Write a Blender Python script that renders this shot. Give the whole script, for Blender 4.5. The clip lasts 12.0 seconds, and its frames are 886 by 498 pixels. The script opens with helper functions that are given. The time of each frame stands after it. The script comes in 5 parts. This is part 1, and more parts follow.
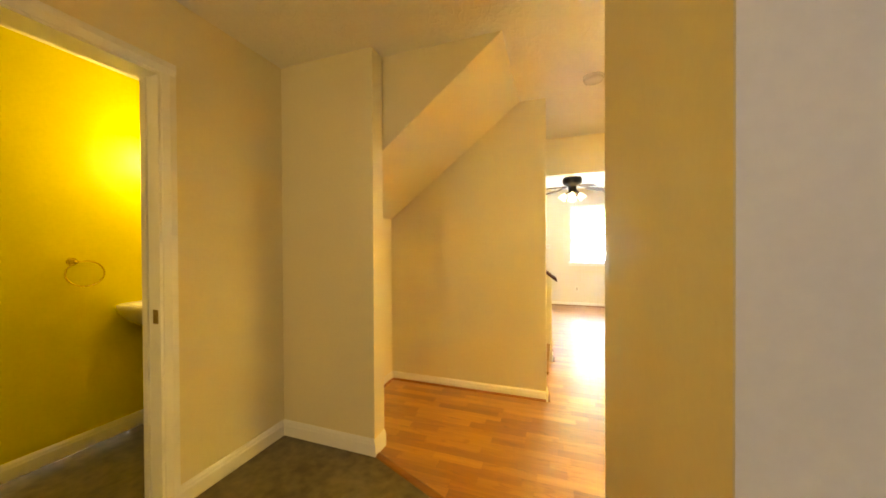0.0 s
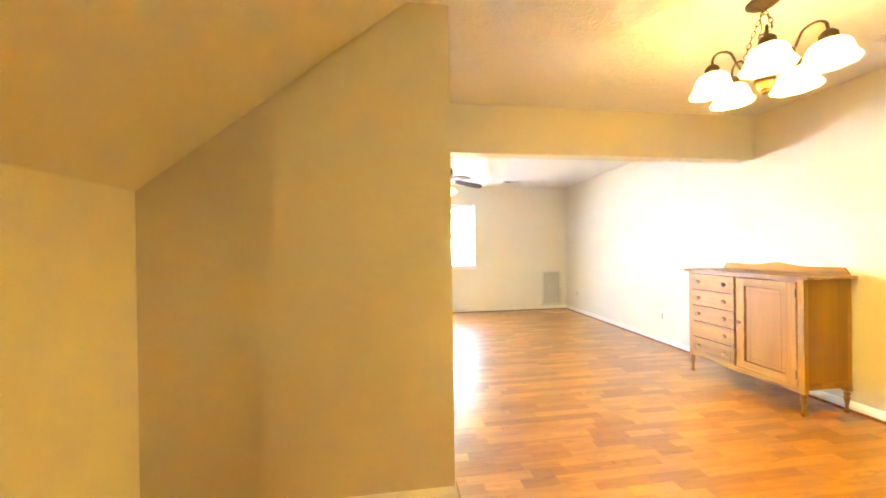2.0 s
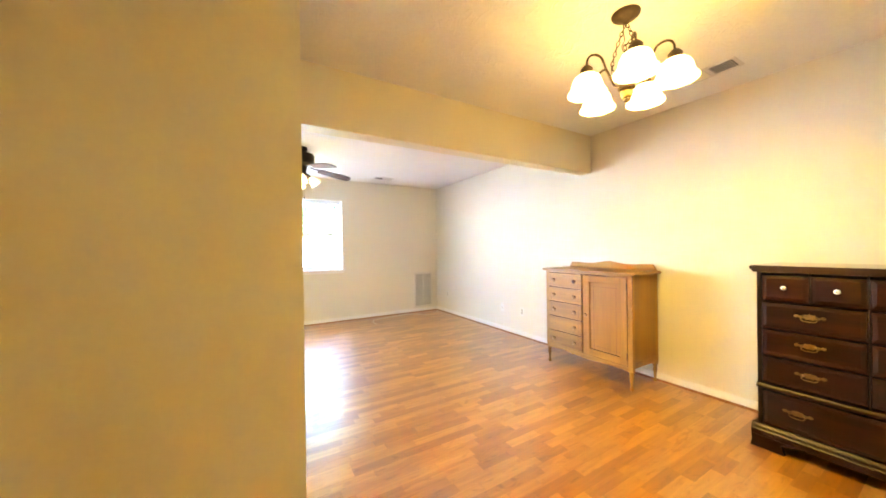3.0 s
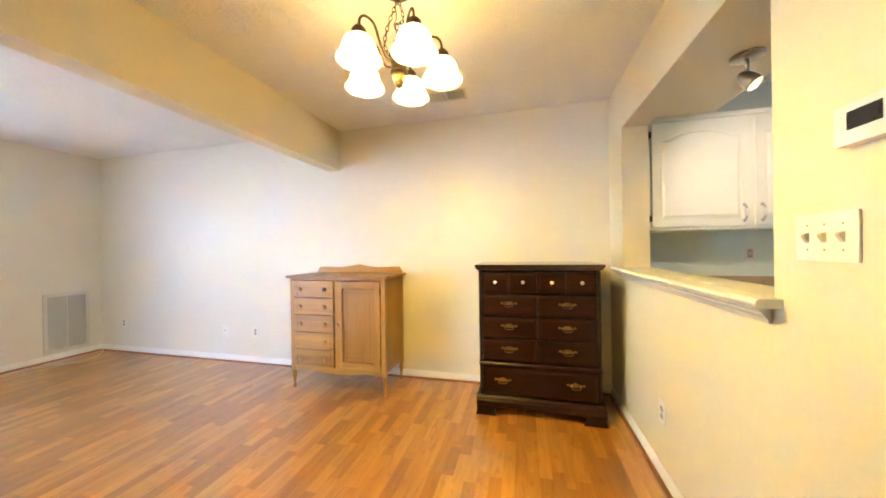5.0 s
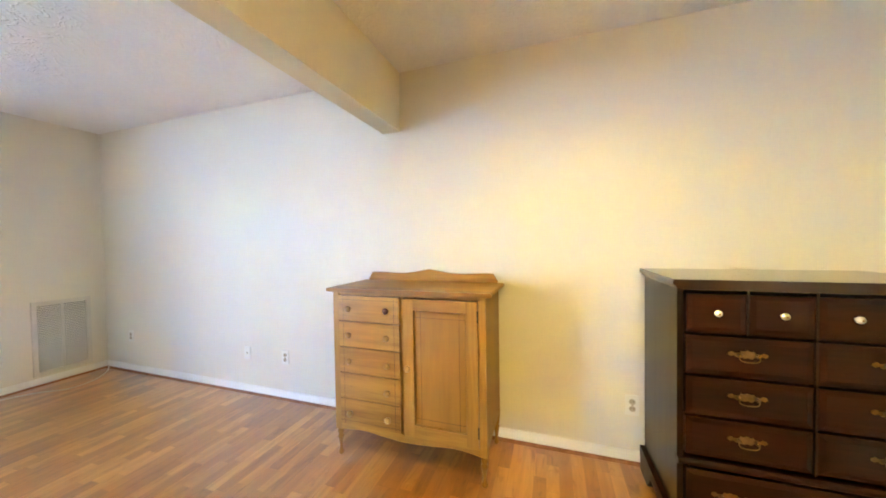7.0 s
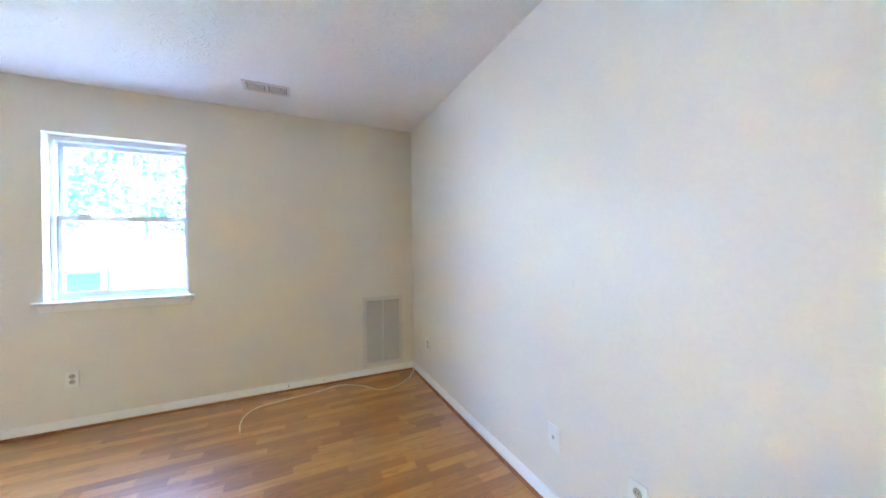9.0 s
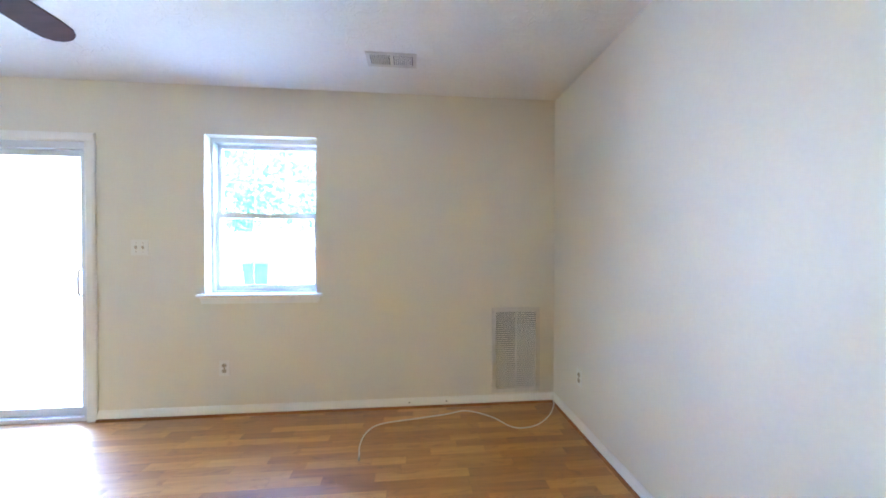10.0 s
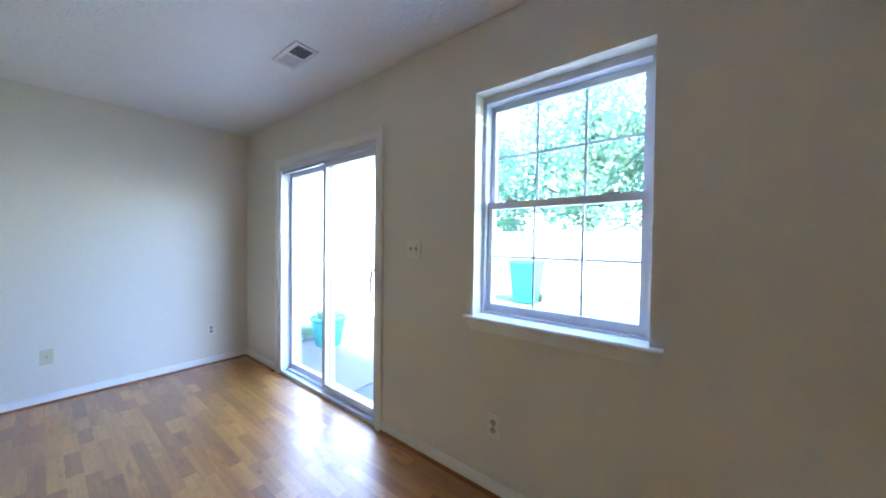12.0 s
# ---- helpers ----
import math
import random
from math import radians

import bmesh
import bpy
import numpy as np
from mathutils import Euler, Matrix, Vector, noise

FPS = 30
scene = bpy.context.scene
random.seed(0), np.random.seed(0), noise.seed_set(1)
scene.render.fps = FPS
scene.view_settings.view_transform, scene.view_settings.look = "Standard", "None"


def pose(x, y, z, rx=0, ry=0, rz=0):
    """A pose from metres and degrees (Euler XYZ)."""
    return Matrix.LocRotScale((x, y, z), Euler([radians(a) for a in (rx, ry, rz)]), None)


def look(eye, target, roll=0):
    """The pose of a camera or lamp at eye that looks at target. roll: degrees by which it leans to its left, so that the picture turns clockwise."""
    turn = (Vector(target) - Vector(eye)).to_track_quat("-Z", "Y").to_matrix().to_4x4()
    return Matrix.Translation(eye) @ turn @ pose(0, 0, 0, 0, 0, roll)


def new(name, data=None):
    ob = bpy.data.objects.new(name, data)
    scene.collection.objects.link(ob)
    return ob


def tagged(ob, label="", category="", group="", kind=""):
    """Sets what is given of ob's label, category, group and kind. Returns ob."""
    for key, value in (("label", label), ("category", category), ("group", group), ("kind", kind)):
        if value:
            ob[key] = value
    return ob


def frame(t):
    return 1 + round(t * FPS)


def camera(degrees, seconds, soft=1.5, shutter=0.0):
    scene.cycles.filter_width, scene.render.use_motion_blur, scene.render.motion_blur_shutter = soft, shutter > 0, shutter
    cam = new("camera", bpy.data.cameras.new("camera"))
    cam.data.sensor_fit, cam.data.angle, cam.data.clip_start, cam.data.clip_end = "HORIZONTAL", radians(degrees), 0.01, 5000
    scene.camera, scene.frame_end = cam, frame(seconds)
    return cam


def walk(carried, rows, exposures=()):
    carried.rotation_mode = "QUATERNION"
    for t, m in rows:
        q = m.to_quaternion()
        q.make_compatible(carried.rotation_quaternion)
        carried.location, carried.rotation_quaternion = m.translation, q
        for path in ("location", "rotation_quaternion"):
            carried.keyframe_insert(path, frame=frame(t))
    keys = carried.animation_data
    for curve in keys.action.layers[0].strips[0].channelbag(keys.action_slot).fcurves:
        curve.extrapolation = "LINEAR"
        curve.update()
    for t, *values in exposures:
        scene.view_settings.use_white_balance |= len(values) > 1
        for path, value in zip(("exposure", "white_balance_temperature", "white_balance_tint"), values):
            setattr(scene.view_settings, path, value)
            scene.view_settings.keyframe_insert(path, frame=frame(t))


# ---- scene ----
# ---- camera ----
cam = camera(108.4, 12.0, soft=1.8)
PATH = [
    (0, (-2.973, -7.213, 1.251), (-3.633, -5.325, 1.236), -0.3),
    (0.5, (-3.126, -6.938, 1.248), (-3.766, -5.043, 1.234), -0.2),
    (1, (-3.249, -6.64, 1.248), (-3.656, -4.682, 1.238), -0.5),
    (1.5, (-3.278, -6.325, 1.249), (-3.373, -4.327, 1.24), -0.7),
    (2, (-3.286, -6.065, 1.245), (-3.028, -4.082, 1.241), -0.8),
    (2.5, (-3.275, -5.835, 1.242), (-2.625, -3.944, 1.236), -0.6),
    (3, (-3.177, -5.65, 1.236), (-2.162, -3.927, 1.232), -0.8),
    (3.5, (-3.08, -5.532, 1.231), (-1.742, -4.046, 1.232), -1.25),
    (3.7, (-3.045, -5.496, 1.228), (-1.585, -4.129, 1.236), -1.25),
    (5.3, (-2.839, -5.18, 1.23), (-0.871, -4.828, 1.217), -0.9),
    (5.5, (-2.779, -5.117, 1.237), (-0.802, -4.815, 1.212), -1.0),
    (6, (-2.531, -4.95, 1.262), (-0.552, -4.663, 1.217), -1.0),
    (6.5, (-2.282, -4.733, 1.265), (-0.311, -4.396, 1.217), -0.7),
    (7, (-2.027, -4.456, 1.27), (-0.135, -3.811, 1.222), -0.9),
    (7.5, (-1.777, -4.15, 1.258), (-0.015, -3.205, 1.222), -0.85),
    (7.7, (-1.676, -4.019, 1.262), (0.007, -2.938, 1.225), -0.9),
    (9.3, (-1.07, -2.955, 1.248), (-0.407, -1.068, 1.238), -0.4),
    (9.5, (-1.102, -2.838, 1.252), (-0.54, -0.919, 1.238), -0.2),
    (10, (-1.136, -2.504, 1.266), (-0.955, -0.513, 1.245), 0.1),
    (10.5, (-1.186, -2.19, 1.26), (-1.438, -0.206, 1.253), 0.3),
    (11, (-1.29, -1.9, 1.272), (-1.957, -0.014, 1.256), 0.6),
    (11.5, (-1.508, -1.673, 1.298), (-2.488, 0.07, 1.259), 0.6),
    (12, (-1.741, -1.441, 1.291), (-2.983, 0.126, 1.251), 0.7),
]
EXPOSURE = [(0, 7.6, 10000, 23), (1, 7.68, 9400, 24), (2, 7.52, 8400, 26), (3.5, 7.1, 7500, 27), (5.5, 6.95, 6700, 26), (6.5, 6.9, 6400, 24),
            (7.5, 6.8, 6200, 22), (9.3, 6.58, 6000, 22), (10.5, 6.31, 6250, 23), (11.5, 5.45, 6350, 23.5), (12, 5.05, 6350, 24)]
walk(cam, [(t, look(e, g, r)) for t, e, g, r in PATH], EXPOSURE)

# ---- world and large lights ----
world = bpy.data.worlds.new("sky")
scene.world = world
world.use_nodes = True
wn = world.node_tree.nodes
sky = wn.new("ShaderNodeTexSky")
sky.sky_type, sky.sun_disc = "NISHITA", False
sky.sun_elevation, sky.sun_rotation = radians(49), radians(113)
sky.air_density, sky.dust_density = 1.0, 0.4
sky.ozone_density = 6.0
world.node_tree.links.new(sky.outputs["Color"], wn["Background"].inputs["Color"])
wn["Background"].inputs["Strength"].default_value = 0.15


def lamp(name, kind, power, colour, m, size=0.05):
    data = bpy.data.lights.new(name, kind)
    data.energy, data.color = power, colour
    if kind == "POINT":
        data.shadow_soft_size = size
    if kind == "AREA":
        data.size = size
    ob = new(name, data)
    ob.matrix_world = m
    return ob


sun = lamp("sun", "SUN", 1.5, (1.0, 0.97, 0.93), look((0, 0, 20), (-12, 5, 5)))
sun.data.angle = radians(10)
WARM = (1.0, 0.80, 0.17)
CHAN = (-1.50, -4.708)
FAN = (-2.70, -1.585)
SHADE_ANGLES = [220 + 72 * k for k in range(5)]
for k, a in enumerate(SHADE_ANGLES):
    lamp("chandelier_bulb", "POINT", 0.074, WARM, pose(CHAN[0] + 0.205 * math.cos(radians(a)), CHAN[1] + 0.205 * math.sin(radians(a)), 2.05), 0.03)
lamp("fan_bulb", "POINT", 0.05, WARM, pose(FAN[0], FAN[1], 1.97), 0.06)
lamp("bath_bulb", "POINT", 0.072, (1.0, 0.84, 0.40), pose(-5.56, -5.65, 1.9), 0.05)
spot = lamp("kitchen_spot_bulb", "SPOT", 0.24, (1.0, 0.85, 0.62), look((-1.125, -6.37, 1.97), (-0.30, -7.0, 1.42)))
spot.data.spot_size, spot.data.spot_blend, spot.data.shadow_soft_size = radians(116), 1.0, 0.04
kw = lamp("kitchen_window_light", "AREA", 0.09, (0.34, 0.54, 1.0), look((-1.6, -8.985, 1.55), (-1.6, -6, 1.3)), 1.0)
# unseen warm area lamp added to fill the hall; no door is built there
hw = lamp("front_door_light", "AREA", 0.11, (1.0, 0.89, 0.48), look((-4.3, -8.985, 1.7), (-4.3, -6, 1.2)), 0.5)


# ---- materials ----
def mat(name, colour, rough=0.5, metal=0.0, vary=0.06, scale=3.0, fine=60.0, bump=0.0, bump_scale=200.0, spec=0.5, coat=0.0, rvary=0.08):
    m = bpy.data.materials.new(name)
    m.use_nodes = True
    n, l = m.node_tree.nodes, m.node_tree.links
    b = n["Principled BSDF"]
    geo = n.new("ShaderNodeNewGeometry")
    big, small = n.new("ShaderNodeTexNoise"), n.new("ShaderNodeTexNoise")
    big.inputs["Scale"].default_value, small.inputs["Scale"].default_value = scale, fine
    big.inputs["Detail"].default_value = 4
    for t in (big, small):
        l.new(geo.outputs["Position"], t.inputs["Vector"])
    add = n.new("ShaderNodeMath")
    add.operation = "ADD"
    l.new(big.outputs["Fac"], add.inputs[0])
    l.new(small.outputs["Fac"], add.inputs[1])
    ramp = n.new("ShaderNodeValToRGB")
    ramp.color_ramp.elements[0].position, ramp.color_ramp.elements[1].position = 0.35, 0.65
    half = n.new("ShaderNodeMath")
    half.operation = "MULTIPLY"
    half.inputs[1].default_value = 0.5
    l.new(add.outputs[0], half.inputs[0])
    l.new(half.outputs[0], ramp.inputs["Fac"])
    lo = [c * (1 - vary) for c in colour]
    hi = [min(1, c * (1 + vary)) for c in colour]
    ramp.color_ramp.elements[0].color, ramp.color_ramp.elements[1].color = (*lo, 1), (*hi, 1)
    l.new(ramp.outputs["Color"], b.inputs["Base Color"])
    rr = n.new("ShaderNodeMapRange")
    rr.inputs["To Min"].default_value, rr.inputs["To Max"].default_value = (max(0.285, rough - rvary), min(1, rough + rvary)) if rough >= 0.28 else (max(0, rough - rvary), min(0.26, rough + rvary))
    l.new(big.outputs["Fac"], rr.inputs["Value"])
    l.new(rr.outputs["Result"], b.inputs["Roughness"])
    b.inputs["Metallic"].default_value = metal
    b.inputs["Specular IOR Level"].default_value = spec
    b.inputs["Coat Weight"].default_value = coat
    b.inputs["Coat Roughness"].default_value = 0.15
    if bump:
        t = n.new("ShaderNodeTexNoise")
        t.inputs["Scale"].default_value, t.inputs["Detail"].default_value = bump_scale, 3
        l.new(geo.outputs["Position"], t.inputs["Vector"])
        bp = n.new("ShaderNodeBump")
        bp.inputs["Strength"].default_value, bp.inputs["Distance"].default_value = bump, 0.002
        l.new(t.outputs["Fac"], bp.inputs["Height"])
        l.new(bp.outputs["Normal"], b.inputs["Normal"])
    return m


def wood(name, dark, light, axis, rough=0.35, grain=14.0, coat=0.0, ring=0.6, spec=0.5):
    """Wood whose grain runs along one axis of the world."""
    m = bpy.data.materials.new(name)
    m.use_nodes = True
    n, l = m.node_tree.nodes, m.node_tree.links
    b = n["Principled BSDF"]
    geo, info = n.new("ShaderNodeNewGeometry"), n.new("ShaderNodeObjectInfo")
    mp = n.new("ShaderNodeMapping")
    s = [grain, grain, grain]
    s["xyz".index(axis)] = grain * 0.07
    mp.inputs["Scale"].default_value = s
    off = n.new("ShaderNodeVectorMath")
    off.operation = "ADD"
    sc = n.new("ShaderNodeMath")
    sc.operation = "MULTIPLY"
    sc.inputs[1].default_value = 37.0
    l.new(info.outputs["Random"], sc.inputs[0])
    l.new(geo.outputs["Position"], off.inputs[0])
    l.new(sc.outputs[0], off.inputs[1])
    l.new(off.outputs[0], mp.inputs["Vector"])
    t = n.new("ShaderNodeTexNoise")
    t.inputs["Scale"].default_value, t.inputs["Detail"].default_value, t.inputs["Distortion"].default_value = 1.0, 6, ring
    l.new(mp.outputs["Vector"], t.inputs["Vector"])
    f = n.new("ShaderNodeTexNoise")
    f.inputs["Scale"].default_value, f.inputs["Detail"].default_value = 9.0, 4
    l.new(mp.outputs["Vector"], f.inputs["Vector"])
    mix = n.new("ShaderNodeMath")
    mix.operation = "MULTIPLY_ADD"
    mix.inputs[1].default_value = 0.35
    l.new(f.outputs["Fac"], mix.inputs[0])
    l.new(t.outputs["Fac"], mix.inputs[2])
    ramp = n.new("ShaderNodeValToRGB")
    ramp.color_ramp.elements[0].position, ramp.color_ramp.elements[1].position = 0.45, 0.85
    ramp.color_ramp.elements[0].color, ramp.color_ramp.elements[1].color = (*dark, 1), (*light, 1)
    l.new(mix.outputs[0], ramp.inputs["Fac"])
    l.new(ramp.outputs["Color"], b.inputs["Base Color"])
    rr = n.new("ShaderNodeMapRange")
    rr.inputs["To Min"].default_value, rr.inputs["To Max"].default_value = max(0.285, rough - 0.06), rough + 0.1
    l.new(t.outputs["Fac"], rr.inputs["Value"])
    l.new(rr.outputs["Result"], b.inputs["Roughness"])
    b.inputs["Coat Weight"].default_value = coat
    b.inputs["Specular IOR Level"].default_value = spec
    bp = n.new("ShaderNodeBump")
    bp.inputs["Strength"].default_value, bp.inputs["Distance"].default_value = 0.12, 0.001
    l.new(f.outputs["Fac"], bp.inputs["Height"])
    l.new(bp.outputs["Normal"], b.inputs["Normal"])
    return m


def laminate():
    """Three-strip laminate: short blocks in rows along x, each row and block with its own length and tone."""
    m = bpy.data.materials.new("laminate")
    m.use_nodes = True
    n, l = m.node_tree.nodes, m.node_tree.links
    b = n["Principled BSDF"]
    geo, xyz = n.new("ShaderNodeNewGeometry"), n.new("ShaderNodeSeparateXYZ")
    l.new(geo.outputs["Position"], xyz.inputs[0])

    def calc(op, *args):
        k = n.new("ShaderNodeMath")
        k.operation = op
        for i, v in enumerate(args):
            if isinstance(v, (int, float)):
                k.inputs[i].default_value = v
            else:
                l.new(v, k.inputs[i])
        return k.outputs[0]

    def chance(u, v):
        c, w = n.new("ShaderNodeCombineXYZ"), n.new("ShaderNodeTexWhiteNoise")
        w.noise_dimensions = "3D"
        for k, a in enumerate((u, v)):
            if isinstance(a, (int, float)):
                c.inputs[k].default_value = a
            else:
                l.new(a, c.inputs[k])
        l.new(c.outputs[0], w.inputs["Vector"])
        return w.outputs["Value"]

    ry = calc("DIVIDE", calc("ADD", xyz.outputs["Y"], 6.045), 0.065)
    row = calc("FLOOR", ry)
    length = calc("MULTIPLY_ADD", chance(row, 5.3), 0.20, 0.24)
    bx = calc("ADD", calc("DIVIDE", xyz.outputs["X"], length), calc("MULTIPLY", chance(row, 9.7), 13.0))
    # wobble the end joints so that blocks in one row differ in length
    bx = calc("ADD", bx, calc("MULTIPLY", calc("SINE", calc("MULTIPLY", bx, 2.1)), 0.22))
    block = calc("FLOOR", bx)
    tone = chance(row, block)
    ends = calc("LESS_THAN", calc("MULTIPLY", calc("FRACT", bx), length), 0.003)
    sides = calc("LESS_THAN", calc("FRACT", ry), 0.03)
    joint = calc("MAXIMUM", ends, calc("MULTIPLY", sides, 0.6))
    comb, mp = n.new("ShaderNodeCombineXYZ"), n.new("ShaderNodeMapping")
    l.new(xyz.outputs["X"], comb.inputs[0])
    l.new(xyz.outputs["Y"], comb.inputs[1])
    l.new(calc("MULTIPLY", tone, 7.0), comb.inputs[2])
    l.new(comb.outputs[0], mp.inputs["Vector"])
    mp.inputs["Scale"].default_value = (2.6, 34, 1)
    g = n.new("ShaderNodeTexNoise")
    g.inputs["Scale"].default_value, g.inputs["Detail"].default_value, g.inputs["Distortion"].default_value = 1.0, 3, 0.8
    l.new(mp.outputs["Vector"], g.inputs["Vector"])
    # broad cathedral figure inside a block, and thin dark streaks along it
    fig, mf = n.new("ShaderNodeTexNoise"), n.new("ShaderNodeMapping")
    mf.inputs["Scale"].default_value = (5.0, 16, 1)
    fig.inputs["Scale"].default_value, fig.inputs["Detail"].default_value, fig.inputs["Distortion"].default_value = 1.0, 4, 2.2
    l.new(comb.outputs[0], mf.inputs["Vector"])
    l.new(mf.outputs["Vector"], fig.inputs["Vector"])
    streak = calc("MAXIMUM", calc("SUBTRACT", 0.44, fig.outputs["Fac"]), 0.0)
    v = calc("MULTIPLY_ADD", g.outputs["Fac"], 0.62, calc("MULTIPLY_ADD", tone, 0.52, -0.06))
    v = calc("SUBTRACT", v, calc("MULTIPLY", streak, 1.7))
    v = calc("SUBTRACT", v, calc("MULTIPLY", joint, 0.16))
    ramp = n.new("ShaderNodeValToRGB")
    e = ramp.color_ramp.elements
    e[0].position, e[0].color = 0.0, (0.22, 0.068, 0.012, 1)
    e[1].position, e[1].color = 0.85, (0.64, 0.295, 0.066, 1)
    mid = e.new(0.42)
    mid.color = (0.41, 0.149, 0.021, 1)
    l.new(v, ramp.inputs["Fac"])
    l.new(ramp.outputs["Color"], b.inputs["Base Color"])
    smear = n.new("ShaderNodeTexNoise")
    smear.inputs["Scale"].default_value, smear.inputs["Detail"].default_value = 2.2, 3
    l.new(geo.outputs["Position"], smear.inputs["Vector"])
    rr = n.new("ShaderNodeMapRange")
    rr.inputs["To Min"].default_value, rr.inputs["To Max"].default_value = 0.36, 0.46
    l.new(smear.outputs["Fac"], rr.inputs["Value"])
    l.new(rr.outputs["Result"], b.inputs["Roughness"])
    b.inputs["Specular IOR Level"].default_value = 0.5
    b.inputs["Coat IOR"].default_value = 1.8
    b.inputs["Coat Weight"].default_value, b.inputs["Coat Roughness"].default_value = 1.0, 0.325
    return m


def knockdown(name, colour):
    """Ceiling with a trowelled, flattened plaster texture."""
    m = mat(name, colour, 0.85, vary=0.03, scale=1.5)
    n, l = m.node_tree.nodes, m.node_tree.links
    geo = n.new("ShaderNodeNewGeometry")
    t = n.new("ShaderNodeTexNoise")
    t.inputs["Scale"].default_value, t.inputs["Detail"].default_value, t.inputs["Distortion"].default_value = 8, 3, 1.6
    l.new(geo.outputs["Position"], t.inputs["Vector"])
    off = n.new("ShaderNodeMath")
    off.operation = "SUBTRACT"
    off.inputs[1].default_value = 0.5
    l.new(t.outputs["Fac"], off.inputs[0])
    ab = n.new("ShaderNodeMath")
    ab.operation = "ABSOLUTE"
    l.new(off.outputs[0], ab.inputs[0])
    r = n.new("ShaderNodeMapRange")
    r.inputs["From Min"].default_value, r.inputs["From Max"].default_value = 0.0, 0.05
    r.inputs["To Min"].default_value, r.inputs["To Max"].default_value = 1.0, 0.0
    l.new(ab.outputs[0], r.inputs["Value"])
    patch = n.new("ShaderNodeTexNoise")
    patch.inputs["Scale"].default_value, patch.inputs["Detail"].default_value = 3.5, 4
    l.new(geo.outputs["Position"], patch.inputs["Vector"])
    pr = n.new("ShaderNodeMapRange")
    pr.inputs["From Min"].default_value, pr.inputs["From Max"].default_value = 0.30, 0.66
    l.new(patch.outputs["Fac"], pr.inputs["Value"])
    mul = n.new("ShaderNodeMath")
    mul.operation = "MULTIPLY"
    l.new(r.outputs["Result"], mul.inputs[0])
    l.new(pr.outputs["Result"], mul.inputs[1])
    bp = n.new("ShaderNodeBump")
    bp.inputs["Strength"].default_value, bp.inputs["Distance"].default_value = 0.42, 0.009
    l.new(mul.outputs[0], bp.inputs["Height"])
    l.new(bp.outputs["Normal"], n["Principled BSDF"].inputs["Normal"])
    return m


def glow(name, colour, strength):
    m = bpy.data.materials.new(name)
    m.use_nodes = True
    b = m.node_tree.nodes["Principled BSDF"]
    b.inputs["Base Color"].default_value = (0.9, 0.88, 0.8, 1)
    b.inputs["Roughness"].default_value = 0.3
    b.inputs["Emission Color"].default_value = (*colour, 1)
    b.inputs["Emission Strength"].default_value = strength
    return m


def glass(name):
    m = bpy.data.materials.new(name)
    m.use_nodes = True
    n, l = m.node_tree.nodes, m.node_tree.links
    n.remove(n["Principled BSDF"])
    tr, gl, mx = n.new("ShaderNodeBsdfTransparent"), n.new("ShaderNodeBsdfGlossy"), n.new("ShaderNodeMixShader")
    gl.inputs["Roughness"].default_value = 0.02
    tr.inputs["Color"].default_value = (0.93, 0.97, 0.96, 1)
    lw = n.new("ShaderNodeLayerWeight")
    lw.inputs["Blend"].default_value = 0.5
    pw, ma = n.new("ShaderNodeMath"), n.new("ShaderNodeMath")
    pw.operation, ma.operation = "POWER", "MULTIPLY_ADD"
    pw.inputs[1].default_value, ma.inputs[1].default_value, ma.inputs[2].default_value = 4.0, 0.5, 0.03
    l.new(lw.outputs["Facing"], pw.inputs[0])
    l.new(pw.outputs[0], ma.inputs[0])
    l.new(ma.outputs[0], mx.inputs["Fac"])
    l.new(tr.outputs[0], mx.inputs[1])
    l.new(gl.outputs[0], mx.inputs[2])
    l.new(mx.outputs[0], n["Material Output"].inputs["Surface"])
    return m


# cream wall colour yellowed beyond the living walls to stand in for warm lamp light
M_WALL_LAMPLIT = mat("wall_paint", (0.78, 0.70, 0.50), 0.42, vary=0.02, scale=1.2, bump=0.12, bump_scale=260)
M_WALL_COOL = mat("living_wall_paint", (0.78, 0.738, 0.645), 0.42, vary=0.02, scale=1.2, bump=0.12, bump_scale=260)
M_BATH = mat("bath_wall_paint", (0.74, 0.67, 0.05), 0.5, vary=0.03, scale=1.2, bump=0.12, bump_scale=260)
M_MINT = mat("kitchen_wall_paint", (0.72, 0.86, 0.77), 0.5, vary=0.02, scale=1.2, bump=0.1, bump_scale=260)
M_TRIM = mat("trim_paint", (0.86, 0.85, 0.82), 0.42, vary=0.02, scale=5)
M_TRIM_FLAT = mat("flat_white_paint", (0.72, 0.72, 0.73), 0.6, vary=0.03, scale=4, bump=0.1, bump_scale=180)
M_LEDGE = mat("ledge_paint", (0.72, 0.685, 0.57), 0.5, vary=0.03, scale=5)
M_CEIL = knockdown("ceiling_plaster", (0.85, 0.84, 0.82))
M_FLOOR = laminate()
M_SHOE = wood("shoe_moulding_wood", (0.20, 0.07, 0.02), (0.36, 0.15, 0.05), "x", 0.35)
M_VINYL = mat("slate_look_vinyl", (0.12, 0.10, 0.055), 0.42, vary=0.5, scale=3.0, fine=16, bump=0.1, bump_scale=60)
M_OAK = wood("honey_maple", (0.23, 0.095, 0.008), (0.45, 0.22, 0.024), "z", 0.38, 10)
M_OAK_H = wood("honey_maple_across", (0.23, 0.095, 0.008), (0.48, 0.24, 0.027), "y", 0.36, 10)
M_OAK_P = wood("honey_maple_panel", (0.23, 0.095, 0.009), (0.36, 0.165, 0.017), "z", 0.36, 5)
M_INLAY = mat("dark_stringing", (0.10, 0.035, 0.01), 0.5)
